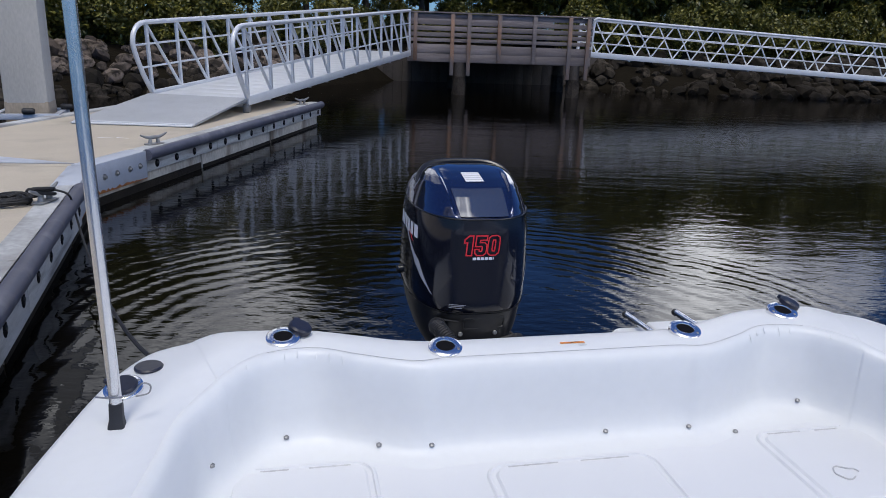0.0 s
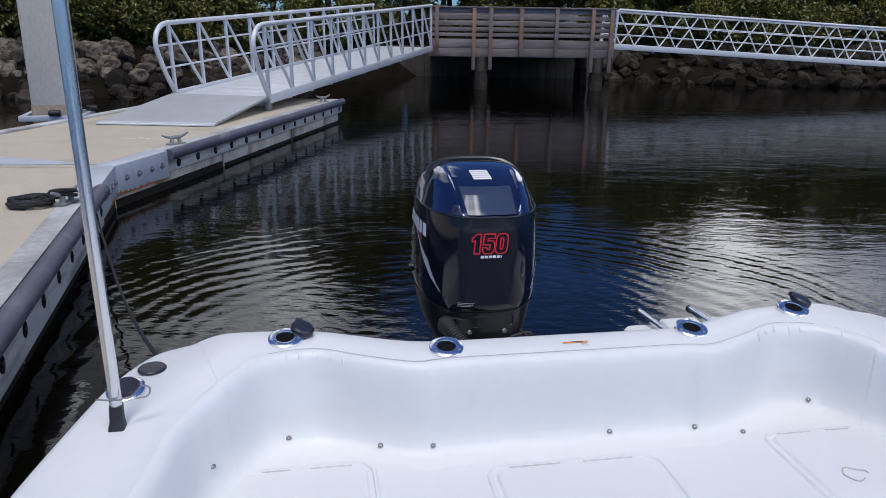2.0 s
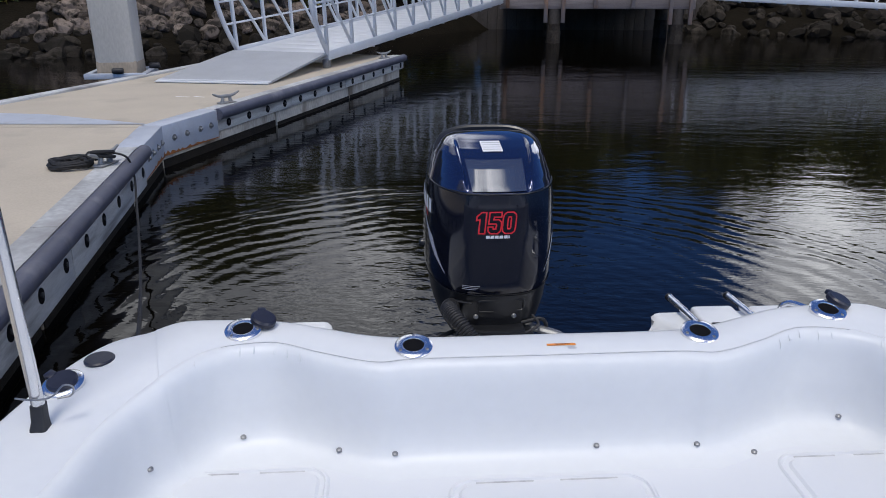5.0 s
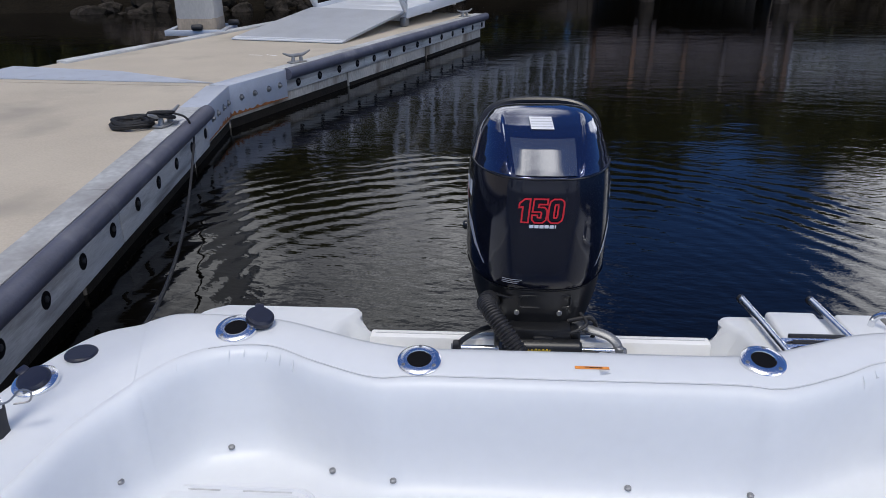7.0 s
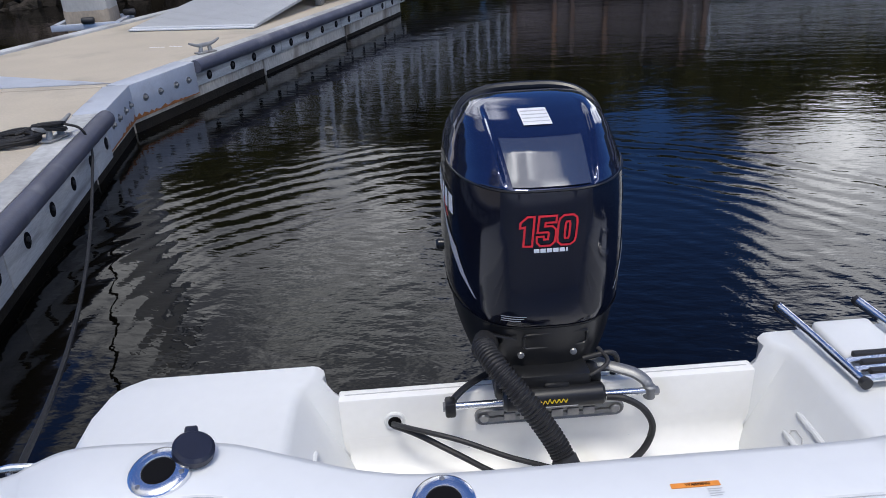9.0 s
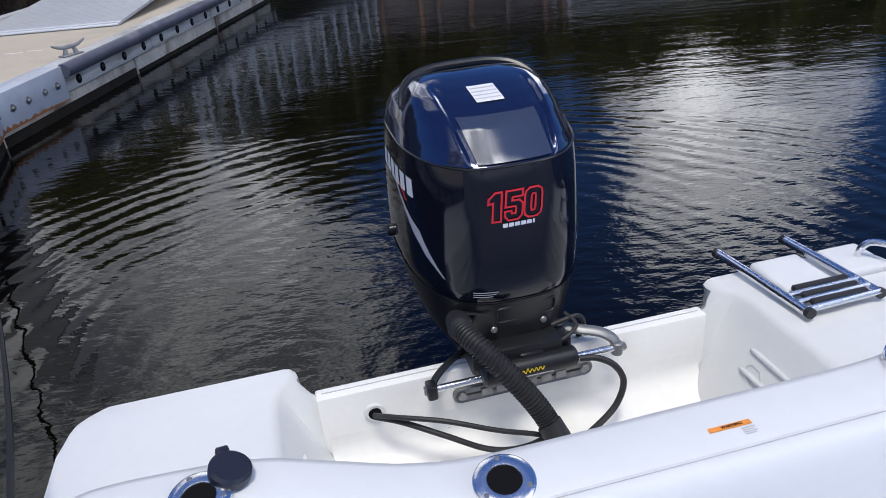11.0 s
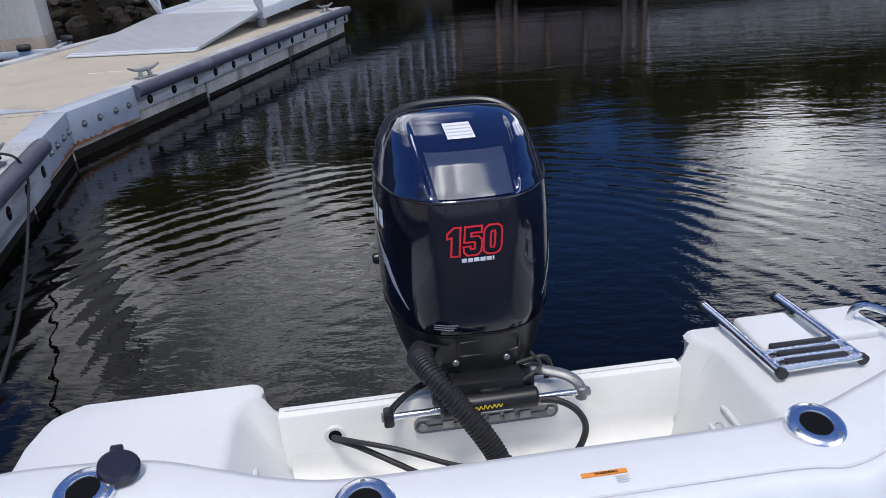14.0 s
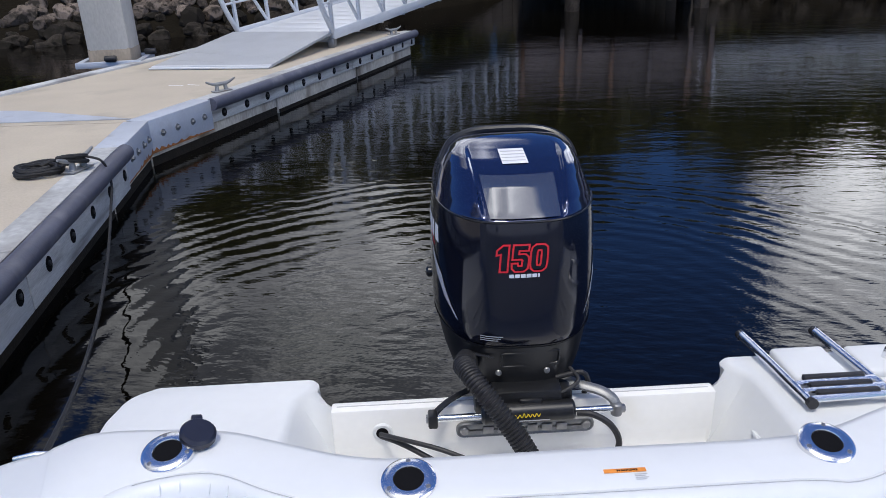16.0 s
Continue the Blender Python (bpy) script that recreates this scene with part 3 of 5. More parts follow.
# rod holders
HOLDERS = [  # place on the boat, turn, and where the cap stands (None: no cap; 0: shut)
    (-0.886, 0.090, 0.846, 20, "open"), (-0.382, -0.036, 0.841, 0, None), (0.471, 0.004, 0.841, -15, None), (0.93, 0.12, 0.845, -20, "open"), (-1.325, -0.130, 0.809, 60, "shut")]
for x, y, z, turn, lid in HOLDERS:
    m = pose(x, y, z + 0.009, 14, 0, 0) @ pose(0, 0, 0, 0, 0, turn)
    bm = bmesh.new()
    rings = []
    for a, h in ((0.050, -0.028), (0.052, 0.0), (0.052, 0.003), (0.048, 0.0065), (0.036, 0.0085), (0.0295, 0.0080), (0.0275, 0.005), (0.0275, -0.06)):
        rings.append([(a * 1.05 * math.cos(t), a * math.sin(t), h) for t in (2 * math.pi * k / 32 for k in range(32))])
    loft(bm, rings, cap0=False, cap1=False)
    bmesh.ops.transform(bm, matrix=m, verts=bm.verts[:])
    holder = part("rod_holder", bm, "chrome", boat, "polished stainless flush rod holder")
    bm = bmesh.new()
    disc(bm, (0, 0, -0.05), 0.0290, 0.0545, 24, ry=0.0276)
    bmesh.ops.transform(bm, matrix=m, verts=bm.verts[:])
    part("socket", bm, "dark", holder, "dark open socket")
    for ang in (90, 210, 330):
        bm = bmesh.new()
        disc(bm, (0.0435 * math.cos(radians(ang)), 0.0415 * math.sin(radians(ang)), 0.005), 0.0052, 0.004, 10, bevel=0.0015)
        bmesh.ops.transform(bm, matrix=m, verts=bm.verts[:])
        part("screw", bm, "steel", holder)
    if lid:
        bm = bmesh.new()
        if lid == "open":
            disc(bm, (0.0, 0, 0), 0.038, 0.020, 24, bevel=0.006)
            box(bm, -0.012, 0.012, 0.028, 0.05, 0.0, 0.016, 0.004)
            bmesh.ops.transform(bm, matrix=pose(x + 0.052, y + 0.040, z + 0.016, 16, 14, 20), verts=bm.verts[:])
        else:
            disc(bm, (0.0, 0, 0.006), 0.040, 0.012, 24, bevel=0.005)
            box(bm, -0.014, 0.014, 0.028, 0.056, 0.006, 0.020, 0.004)
            bmesh.ops.transform(bm, matrix=m, verts=bm.verts[:])
        part("cap", bm, "cap_blue", holder, "dark rubber cap")
bm = bmesh.new()
disc(bm, (-1.281, 0.009, 0.812), 0.042, 0.008, 28, bevel=0.004)
part("fill_cap", bm, "cap_blue", boat, "round dark deck cap")

# warning label on the coaming top
bm = bmesh.new()
box(bm, 0.004, 0.088, -0.039, -0.028, 0.8412, 0.8422)
warn = part("warning_label", bm, "orange", boat, "orange warning label")
bm = lettering("WARNING", 0.0088, 0.0003, 0.0002)
bmesh.ops.transform(bm, matrix=pose(0.050, -0.0335, 0.8425), verts=bm.verts[:])
part("word", bm, "dark", warn)
for k in range(4):
    bm = bmesh.new()
    box(bm, 0.062, 0.062 + 0.026 - 0.005 * (k % 2), -0.046 - 0.005 * k, -0.0445 - 0.005 * k, 0.8412, 0.8416)
    part("print_line", bm, "seam", warn)

# pull-up cleat on the quarter
bm = bmesh.new()
tube(bm, [(-1.385, 0.36, 0.66), (-1.33, 0.365, 0.665), (-1.24, 0.37, 0.66)], 0.009, 10, radii=[0.006, 0.010, 0.006])
tube(bm, [(-1.335, 0.365, 0.66), (-1.335, 0.30, 0.38)], 0.008, 8)
tube(bm, [(-1.295, 0.365, 0.66), (-1.295, 0.30, 0.38)], 0.008, 8)
part("stern_cleat", bm, "chrome", boat, "slim stainless cleat")

# boarding ladder folded on the platform
ladder = part("boarding_ladder", tube(bmesh.new(), smooth_path([(0.845, 1.185, 0.425), (0.862, 1.0, 0.425), (0.885, 0.74, 0.42)], 4), 0.0165, 12), "chrome", boat, "folded stainless boarding ladder with black treads")
part("rail", tube(bmesh.new(), smooth_path([(1.125, 1.185, 0.425), (1.14, 1.0, 0.425), (1.165, 0.76, 0.42)], 4), 0.0165, 12), "chrome", ladder)
for k, y in enumerate((0.745, 0.79, 0.835)):
    part("tread", tube(bmesh.new(), [(0.885 - 0.003 * k, y, 0.43), (1.16 - 0.003 * k, y + 0.012, 0.43)], 0.012, 10), "chrome", ladder)
    part("grip", box(bmesh.new(), 0.915, 1.12, y + 0.012, y + 0.034, 0.428, 0.446, 0.003, m=None), "rubber", ladder, "black tread grip")
for x, y in ((0.845, 1.187), (1.125, 1.187), (0.885, 0.736), (1.165, 0.756)):
    bm = bmesh.new()
    disc(bm, (x, y - 0.01, 0.423), 0.0185, 0.022, 14, (0, 1, 0), 0.004)
    part("end_cap", bm, "rubber", ladder)
bm = bmesh.new()
box(bm, 0.905, 1.10, 0.87, 1.085, 0.385, 0.425, 0.016, 3)
part("step_pad", bm, "gelcoat", boat, "raised white step pad")
bm = bmesh.new()
box(bm, 1.17, 1.34, 0.90, 1.075, 0.385, 0.425, 0.016, 3)
part("step_pad", bm, "gelcoat", boat, "raised white step pad")
bm = bmesh.new()
tube(bm, smooth_path([(1.27, 0.98, 0.39), (1.275, 0.975, 0.46), (1.31, 0.94, 0.49), (1.37, 0.80, 0.49), (1.38, 0.70, 0.46), (1.38, 0.68, 0.39)], 5), 0.0125, 10)
part("grab_rail", bm, "chrome", boat, "bent stainless grab rail")

# bimini top pole standing in a socket on the quarter; canopy not built
pole_m = BOAT @ pose(-1.305, -0.305, 0.803)
pole = thing("light_pole", pole_m, "tall polished metal pole in a black base on the gunwale", "pole")
bm = bmesh.new()
loft(bm, [[(x * k, y * k - sh, z) for x, y in rounded(-0.021, 0.021, -0.021, 0.021, 0.008, 3)] for z, k, sh in ((0, 0.98, 0.012), (0.006, 0.95, 0.012), (0.022, 0.80, 0.006), (0.062, 0.76, 0.0))])
part("base", bm, "rubber", pole, "black plastic pole base")
part("tube", tube(bmesh.new(), [(0, 0, 0.06), (-0.01, 0.003, 0.8), (-0.022, 0.005, 1.9)], 0.0158, 20), "pole_alu", pole)
part("pin", tube(bmesh.new(), smooth_path([(-0.045, -0.012, 0.086), (0.0, -0.02, 0.085), (0.04, -0.01, 0.086), (0.065, 0.005, 0.108), (0.085, 0.01, 0.100), (0.08, 0.005, 0.080), (0.05, -0.005, 0.078)], 4), 0.0024, 6), "steel", pole, "bent wire retaining pin")

# ---------------------------------------------------------------- outboard motor
motor = thing("outboard_motor", BOAT @ pose(-0.010, -0.022, 0.010), "glossy black four-stroke outboard motor bolted to the transom", "outboard motor")
LEVELS = [(0.27, 1.06, 1.60, 0.175), (0.31, 1.02, 1.68, 0.205), (0.36, 1.000, 1.73, 0.235), (0.44, 0.985, 1.77, 0.262), (0.552, 0.968, 1.80, 0.281),
          (0.562, 0.962, 1.81, 0.287), (0.60, 0.957, 1.815, 0.291), (0.72, 0.948, 1.81, 0.291), (0.84, 0.942, 1.80, 0.286), (0.93, 0.942, 1.785, 0.281), (1.002, 0.950, 1.77, 0.275),
          (1.015, 0.964, 1.765, 0.271), (1.050, 1.008, 1.745, 0.260), (1.092, 1.060, 1.69, 0.243), (1.115, 1.105, 1.62, 0.230), (1.140, 1.180, 1.56, 0.211), (1.160, 1.265, 1.50, 0.182), (1.170, 1.330, 1.45, 0.145), (1.176, 1.37, 1.42, 0.080)]
EXP = 3.4
TAPER = 0.20


def level(z):
    for a, b in zip(LEVELS, LEVELS[1:]):
        if a[0] <= z <= b[0]:
            t = (z - a[0]) / (b[0] - a[0])
            return [p + (q - p) * t for p, q in zip(a, b)]
    return list(LEVELS[-1])


def cowl_ring(z, grow=0.0, n=64):
    _, f, b, hw = level(z)
    c, a = (f + b) / 2, (b - f) / 2 + grow
    hw += grow
    out = []
    for k in range(n):
        t = 2 * math.pi * (k + 0.5) / n
        cs, sn = math.cos(t), math.sin(t)
        q = math.copysign(abs(sn) ** (2 / EXP), sn)
        out.append(Vector((hw * math.copysign(abs(cs) ** (2 / EXP), cs) * (1 - TAPER * max(0, -q) ** 2), c + a * q, z)))
    return out


def front(x, z, off=0.003):
    _, f, b, hw = level(z)
    c, a = (f + b) / 2, (b - f) / 2
    lo, hi = 0.0, 1.0
    for _ in range(30):
        q = (lo + hi) / 2
        if hw * (1 - q ** EXP) ** (1 / EXP) * (1 - TAPER * q * q) > abs(x):
            lo = q
        else:
            hi = q
    return Vector((x, c - a * lo - off, z + (off * 0.5 if z > 1.005 else 0)))


def flank(y, z, off=0.003, s=-1):
    _, f, b, hw = level(z)
    c, a = (f + b) / 2, (b - f) / 2
    return Vector((s * (hw * max(0.0, 1 - abs((y - c) / a) ** EXP) ** (1 / EXP) * (1 - TAPER * max(0, (c - y) / a) ** 2) + off), y, z))


def patch(bm, fn, corners, nu=10, nv=8):
    """A sheet over the quadrilateral of (x, z) corners, laid on a surface."""
    (x00, z00), (x10, z10), (x11, z11), (x01, z01) = corners
    g = []
    for i in range(nu + 1):
        u = i / nu
        row = []
        for j in range(nv + 1):
            v = j / nv
            x = (1 - u) * (1 - v) * x00 + u * (1 - v) * x10 + u * v * x11 + (1 - u) * v * x01
            z = (1 - u) * (1 - v) * z00 + u * (1 - v) * z10 + u * v * z11 + (1 - u) * v * z01
            row.append(bm.verts.new(fn(x, z)))
        g.append(row)
    for a, b in zip(g, g[1:]):
        for j in range(nv):
            bm.faces.new((a[j], b[j], b[j + 1], a[j + 1]))
    return bm


def zs(a, b, n):
    return [a + (b - a) * k / n for k in range(n + 1)]




def cap_ring(z):
    """A ring of the cap: its shoulders stand proud of the middle, where panel and sticker lie."""
    _, f, b, hw = level(z)
    c = (f + b) / 2
    rise = min(1.0, max(0.0, (z - 1.006) / 0.03)) * min(1.0, max(0.0, (1.168 - z) / 0.03))
    edge = 0.121 + 0.030 * (z - 1.01) / 0.15
    out = []
    for p in cowl_ring(z, 0.0, 200):
        k = min(1.0, max(0.0, (abs(p.x) - edge) / 0.014))
        k = k * k * (3 - 2 * k) * min(1.0, max(0.0, (c + 0.10 - p.y) / 0.15)) * rise
        fall = max(0.0, 1 - max(0.0, abs(p.x) - edge - 0.014) / 0.12)
        out.append(p + Vector((0, -0.013, 0.011)) * k * fall)
    return out


bm = bmesh.new()
loft(bm, [cowl_ring(0.554, -0.012, 128), cowl_ring(0.5545, 0.0, 128)] + [cowl_ring(z, 0.0, 128) for z in zs(0.562, 1.000, 12)] + [cowl_ring(1.0025, -0.004, 128)])
cowl = part("upper_cowl", bm, "paint_black", motor, "gloss black upper cowl", angle=50)
bm = bmesh.new()
loft(bm, [cowl_ring(1.0035, -0.004, 200)] + [cap_ring(z) for z in zs(1.0065, 1.168, 34)] + [cap_ring(1.175)])
cap = part("cowl_cap", bm, "paint_sky_tint", motor, "blue-black pearl cap of the cowl with reflected sky blue painted in", angle=60)
bm = bmesh.new()
loft(bm, [cowl_ring(z) for z in zs(0.27, 0.547, 9)] + [cowl_ring(0.551, -0.006)])
lower = part("lower_cowl", bm, "satin_black", motor, "satin black lower cover", angle=50)
panel = part("front_panel", patch(bmesh.new(), lambda x, z: front(x, z, 0.006), [(-0.108, 1.012), (0.114, 1.012), (0.112, 1.112), (-0.128, 1.112)], 14, 10), "panel", cap, "smoked glossy panel")
pts = [cowl_ring(1.004, 0.001)[k] for k in range(64)]
part("cowl_edge", tube(bmesh.new(), [p for p in pts if p.y < 1.25], 0.003, 6), "satin_black", cowl)
bm = bmesh.new()
hood = [(0.238 * math.copysign(abs(math.cos(a)) ** 0.62, math.cos(a)), 1.34 + 0.15 * math.sin(a), 1.045 + 0.128 * math.sin(a) ** 0.55) for a in (math.pi * k / 36 for k in range(37))]
tube(bm, hood, 0.02, 10, radii=[0.006 + 0.010 * math.sin(math.pi * k / 36) ** 0.5 for k in range(37)])
part("rear_lip", bm, "satin_black", cap, "raised satin lip round the back of the cowl")
bm = bmesh.new()
loft(bm, [cowl_ring(0.5525, 0.003), cowl_ring(0.556, 0.004), cowl_ring(0.5595, 0.003)], cap0=False, cap1=False)
part("cowl_seal", bm, "rubber", cowl)

# decals
def figure(loop, x0, z0, w, h, thick, lift, bm):
    """One closed outline of a figure, a flat band of even width laid on the front of the cowl."""
    pts = [Vector((x0 + x * w + 0.08 * (z - 0.5) * h, z0 + z * h)) for x, z in loop]
    n = len(pts)
    fine_ = []
    for i in range(n):
        fine_ += [pts[i].lerp(pts[(i + 1) % n], q / 3) for q in range(3)]
    n = len(fine_)
    rings = []
    for i in range(n):
        d0, d1 = (fine_[i] - fine_[i - 1]).normalized(), (fine_[(i + 1) % n] - fine_[i]).normalized()
        nrm = Vector((-(d0 + d1).y, (d0 + d1).x)).normalized()
        nrm *= thick / 2 / max(0.5, nrm.dot(Vector((-d0.y, d0.x))))
        rings.append([bm.verts.new(front(q.x, q.y, lift)) for q in (fine_[i] - nrm, fine_[i] + nrm)])
    for a, b in zip(rings, rings[1:] + rings[:1]):
        bm.faces.new((a[0], b[0], b[1], a[1]))


FIGURES = (([(0.0, 0.80), (0.42, 1.0), (0.86, 1.0), (0.86, 0.0), (0.30, 0.0), (0.30, 0.66), (0.0, 0.62)],),
           ([(0.04, 1.0), (0.96, 1.0), (0.96, 0.78), (0.40, 0.78), (0.39, 0.66), (0.78, 0.66), (0.97, 0.55), (1.0, 0.36), (0.97, 0.12), (0.76, 0.0), (0.22, 0.0), (0.03, 0.12), (0.0, 0.32), (0.36, 0.32), (0.40, 0.22), (0.60, 0.22), (0.62, 0.42), (0.56, 0.46), (0.02, 0.46)],),
           ([(0.26, 1.0), (0.74, 1.0), (0.95, 0.90), (1.0, 0.74), (1.0, 0.26), (0.95, 0.10), (0.74, 0.0), (0.26, 0.0), (0.05, 0.10), (0.0, 0.26), (0.0, 0.74), (0.05, 0.90)], [(0.42, 0.78), (0.58, 0.78), (0.62, 0.70), (0.62, 0.30), (0.58, 0.22), (0.42, 0.22), (0.38, 0.30), (0.38, 0.70)]))
for x0, w, loops in zip((-0.092, -0.043, 0.016), (0.044, 0.054, 0.054), FIGURES):
    bm = bmesh.new()
    for loop in loops:
        figure(loop, x0, 0.842, w, 0.091, 0.0062, 0.0032, bm)
    part("power_figure", bm, "red", cowl, "red outlined figure")
for k, wdt in enumerate((0.0155, 0.0155, 0.0155, 0.0155, 0.0155, 0.005)):
    x0 = -0.052 + 0.0185 * k
    part("maker_mark", patch(bmesh.new(), lambda x, z: front(x, z, 0.003), [(x0, 0.820), (x0 + wdt, 0.820), (x0 + wdt, 0.833), (x0, 0.833)], 2, 2), "white_decal", cowl, "white plain bar mark")
for k in range(3):
    w = 0.075 - 0.008 * k
    part("small_print", patch(bmesh.new(), lambda x, z: front(x, z, 0.003), [(-0.145, 0.598 - 0.008 * k), (-0.145 + w, 0.598 - 0.008 * k), (-0.145 + w, 0.601 - 0.008 * k), (-0.145, 0.601 - 0.008 * k)], 4, 1), "silver_decal", cowl)
sticker = part("top_sticker", patch(bmesh.new(), lambda x, z: front(x, z, 0.004), [(-0.046, 1.133), (0.040, 1.133), (0.034, 1.158), (-0.052, 1.158)], 6, 6), "white_decal", cap, "white printed sticker")
for k in range(4):
    z = 1.138 + 0.005 * k
    part("print_line", patch(bmesh.new(), lambda x, z: front(x, z, 0.0046), [(-0.045, z), (0.035, z), (0.034, z + 0.0015), (-0.046, z + 0.0015)], 6, 1), "seam", sticker)
for s in (-1, 1):
    fl = lambda y, z: flank(y, z, 0.003, s)
    part("side_stripe", patch(bmesh.new(), fl, [(1.040, 0.628), (1.050, 0.632), (1.30, 0.850), (1.135, 0.765)], 10, 4), "silver_decal", cowl, "tapering silver side stripe")
    part("side_stripe", patch(bmesh.new(), fl, [(1.150, 0.768), (1.165, 0.760), (1.40, 0.90), (1.31, 0.865)], 10, 4), "silver_decal", cowl)
    part("side_stripe", patch(bmesh.new(), fl, [(1.21, 0.838), (1.23, 0.838), (1.34, 0.90), (1.32, 0.905)], 6, 2), "red", cowl)
    for k in range(6):
        y0 = 1.16 + 0.062 * k
        part("side_mark", patch(bmesh.new(), fl, [(y0, 0.865), (y0 + 0.045, 0.865), (y0 + 0.05, 0.925), (y0 + 0.005, 0.925)], 3, 3), "white_decal", cowl)
    part("latch", disc(bmesh.new(), flank(1.52, 0.60, -0.006, s), 0.022, 0.028, 14, (s, 0, 0), 0.008), "satin_black", cowl, "black cowl latch")

# front of the lower cover: recessed handle, bolts, bracket
part("handle_recess", tube(bmesh.new(), [front(x, z, 0.002) for x, z in rounded(-0.075, 0.125, 0.470, 0.525, 0.012, 4)] + [front(0.125, 0.513, 0.002)], 0.0045, 6), "satin_black", lower)
for x in (-0.083, 0.083):
    part("bolt", disc(bmesh.new(), front(x, 0.445, 0.0), 0.011, 0.010, 12, (0, -1, 0.2), 0.003), "steel", lower, "bright bolt head")
bm = bmesh.new()
tube(bm, [front(-0.20, 0.49, 0.01), front(-0.18, 0.510, 0.015), front(-0.10, 0.515, 0.012)], 0.008, 8, radii=[0.012, 0.010, 0.003])
part("lever", bm, "satin_black", lower)
bm = bmesh.new()
box(bm, -0.15, 0.16, 1.00, 1.22, 0.05, 0.31, 0.02, m=None)
box(bm, -0.17, -0.12, 0.955, 1.12, 0.30, 0.38, 0.012)
box(bm, 0.12, 0.17, 0.955, 1.12, 0.30, 0.38, 0.012)
box(bm, -0.11, 0.13, 0.93, 1.06, 0.335, 0.40, 0.014)
part("clamp_bracket", bm, "satin_black", motor, "black clamp bracket over the transom")
bm = bmesh.new()
loft(bm, [[(x * k, 1.36 + y * k2, z) for x, y in rounded(-0.10, 0.10, -0.20, 0.24, 0.08, 4)] for z, k, k2 in ((-0.9, 0.55, 0.7), (-0.3, 0.7, 0.8), (0.0, 0.9, 0.9), (0.15, 1.2, 1.0), (0.30, 1.6, 1.05))])
part("leg", bm, "paint_black", motor, "black leg running into the water")

# steering ram on the transom
ram = part("steering_ram", tube(bmesh.new(), [(-0.31, 0.925, 0.315), (0.315, 0.925, 0.318)], 0.012, 14), "chrome", motor, "hydraulic steering ram with a bright rod")
bm = bmesh.new()
tube(bm, [(-0.15, 0.925, 0.322), (-0.145, 0.925, 0.322), (-0.14, 0.925, 0.322), (0.16, 0.925, 0.324), (0.165, 0.925, 0.324), (0.17, 0.925, 0.324)], 0.036, 18, radii=[0.026, 0.033, 0.037, 0.037, 0.033, 0.026])
box(bm, -0.02, 0.06, 0.92, 0.99, 0.32, 0.372, 0.008)
body = part("cylinder", bm, "satin_black", ram)
pts = [(-0.055 + 0.0026 * k, 0.8872, 0.330 + 0.0075 * math.sin(k * 1.15) * (1.3 if k in (0, 1, 17, 18) else 0.8) + 0.0001 * k) for k in range(40)]
part("mark", tube(bmesh.new(), smooth_path(pts, 2), 0.0018, 5), "yellow", body, "yellow plain scribble mark")
bm = bmesh.new()
box(bm, -0.07, 0.08, 0.8875, 0.8885, 0.311, 0.314)
part("mark_line", bm, "silver_decal", body)
bm = bmesh.new()
tube(bm, smooth_path([(-0.315, 0.925, 0.315), (-0.295, 0.955, 0.330), (-0.24, 1.0, 0.345), (-0.15, 1.06, 0.350)], 4), 0.013, 8, flat=0.6)
box(bm, -0.332, -0.298, 0.90, 0.95, 0.288, 0.340, 0.008)
part("arm", bm, "satin_black", ram)
bm = bmesh.new()
tube(bm, smooth_path([(0.315, 0.925, 0.318), (0.306, 0.94, 0.345), (0.27, 0.965, 0.364), (0.20, 1.0, 0.372), (0.15, 1.04, 0.375)], 4), 0.020, 10, flat=0.6)
disc(bm, (0.315, 0.925, 0.295), 0.019, 0.045, 14, bevel=0.005)
part("arm", bm, "casting", ram, "bare cast aluminium link arm")
for x in (-0.328, 0.335):
    part("nut", disc(bmesh.new(), (x - 0.01, 0.925, 0.316), 0.015, 0.02, 6, (1, 0, 0), 0.003), "steel", ram)

# cast plate bolted to the transom
bm = bmesh.new()
loft(bm, [[(x, 0.9715 - h, z) for x, z in rounded(-0.245 + e, 0.245 - e, 0.198 + e, 0.258 - e, 0.028 - e * 0.5, 6)] for h, e in ((0.0, 0.0), (0.012, 0.0), (0.016, 0.004), (0.012, 0.009), (0.012, 0.012))])
plate = part("name_plate", bm, "casting", boat, "grey cast plate with worn raised mark")
for k in range(6):
    x0 = -0.150 + 0.052 * k
    bm = bmesh.new()
    box(bm, x0, x0 + 0.038, 0.954, 0.961, 0.214, 0.242, 0.002)
    part("raised_bar", bm, "steel", plate)
for x in (-0.215, 0.215):
    part("bolt", disc(bmesh.new(), (x, 0.961, 0.228), 0.016, 0.012, 16, (0, -1, 0), 0.004), "steel", plate)

# corrugated rigging hose, cables
path = smooth_path([(-0.185, 1.03, 0.475), (-0.20, 0.955, 0.500), (-0.175, 0.885, 0.485), (-0.12, 0.835, 0.425), (-0.06, 0.80, 0.345), (-0.01, 0.77, 0.265), (0.02, 0.735, 0.20)], 32)
radii = [(0.0362, 0.0352, 0.0300, 0.0300)[k % 4] for k in range(len(path))]
hose = part("rigging_hose", tube(bmesh.new(), path, 0.034, 18, radii=radii), "rubber", motor, "black corrugated rigging hose", angle=25)
part("sleeve", tube(bmesh.new(), smooth_path([(0.008, 0.755, 0.225), (0.035, 0.71, 0.165), (0.065, 0.64, 0.09), (0.08, 0.60, 0.045)], 5), 0.040, 18), "rubber", hose, "smooth rubber sleeve")
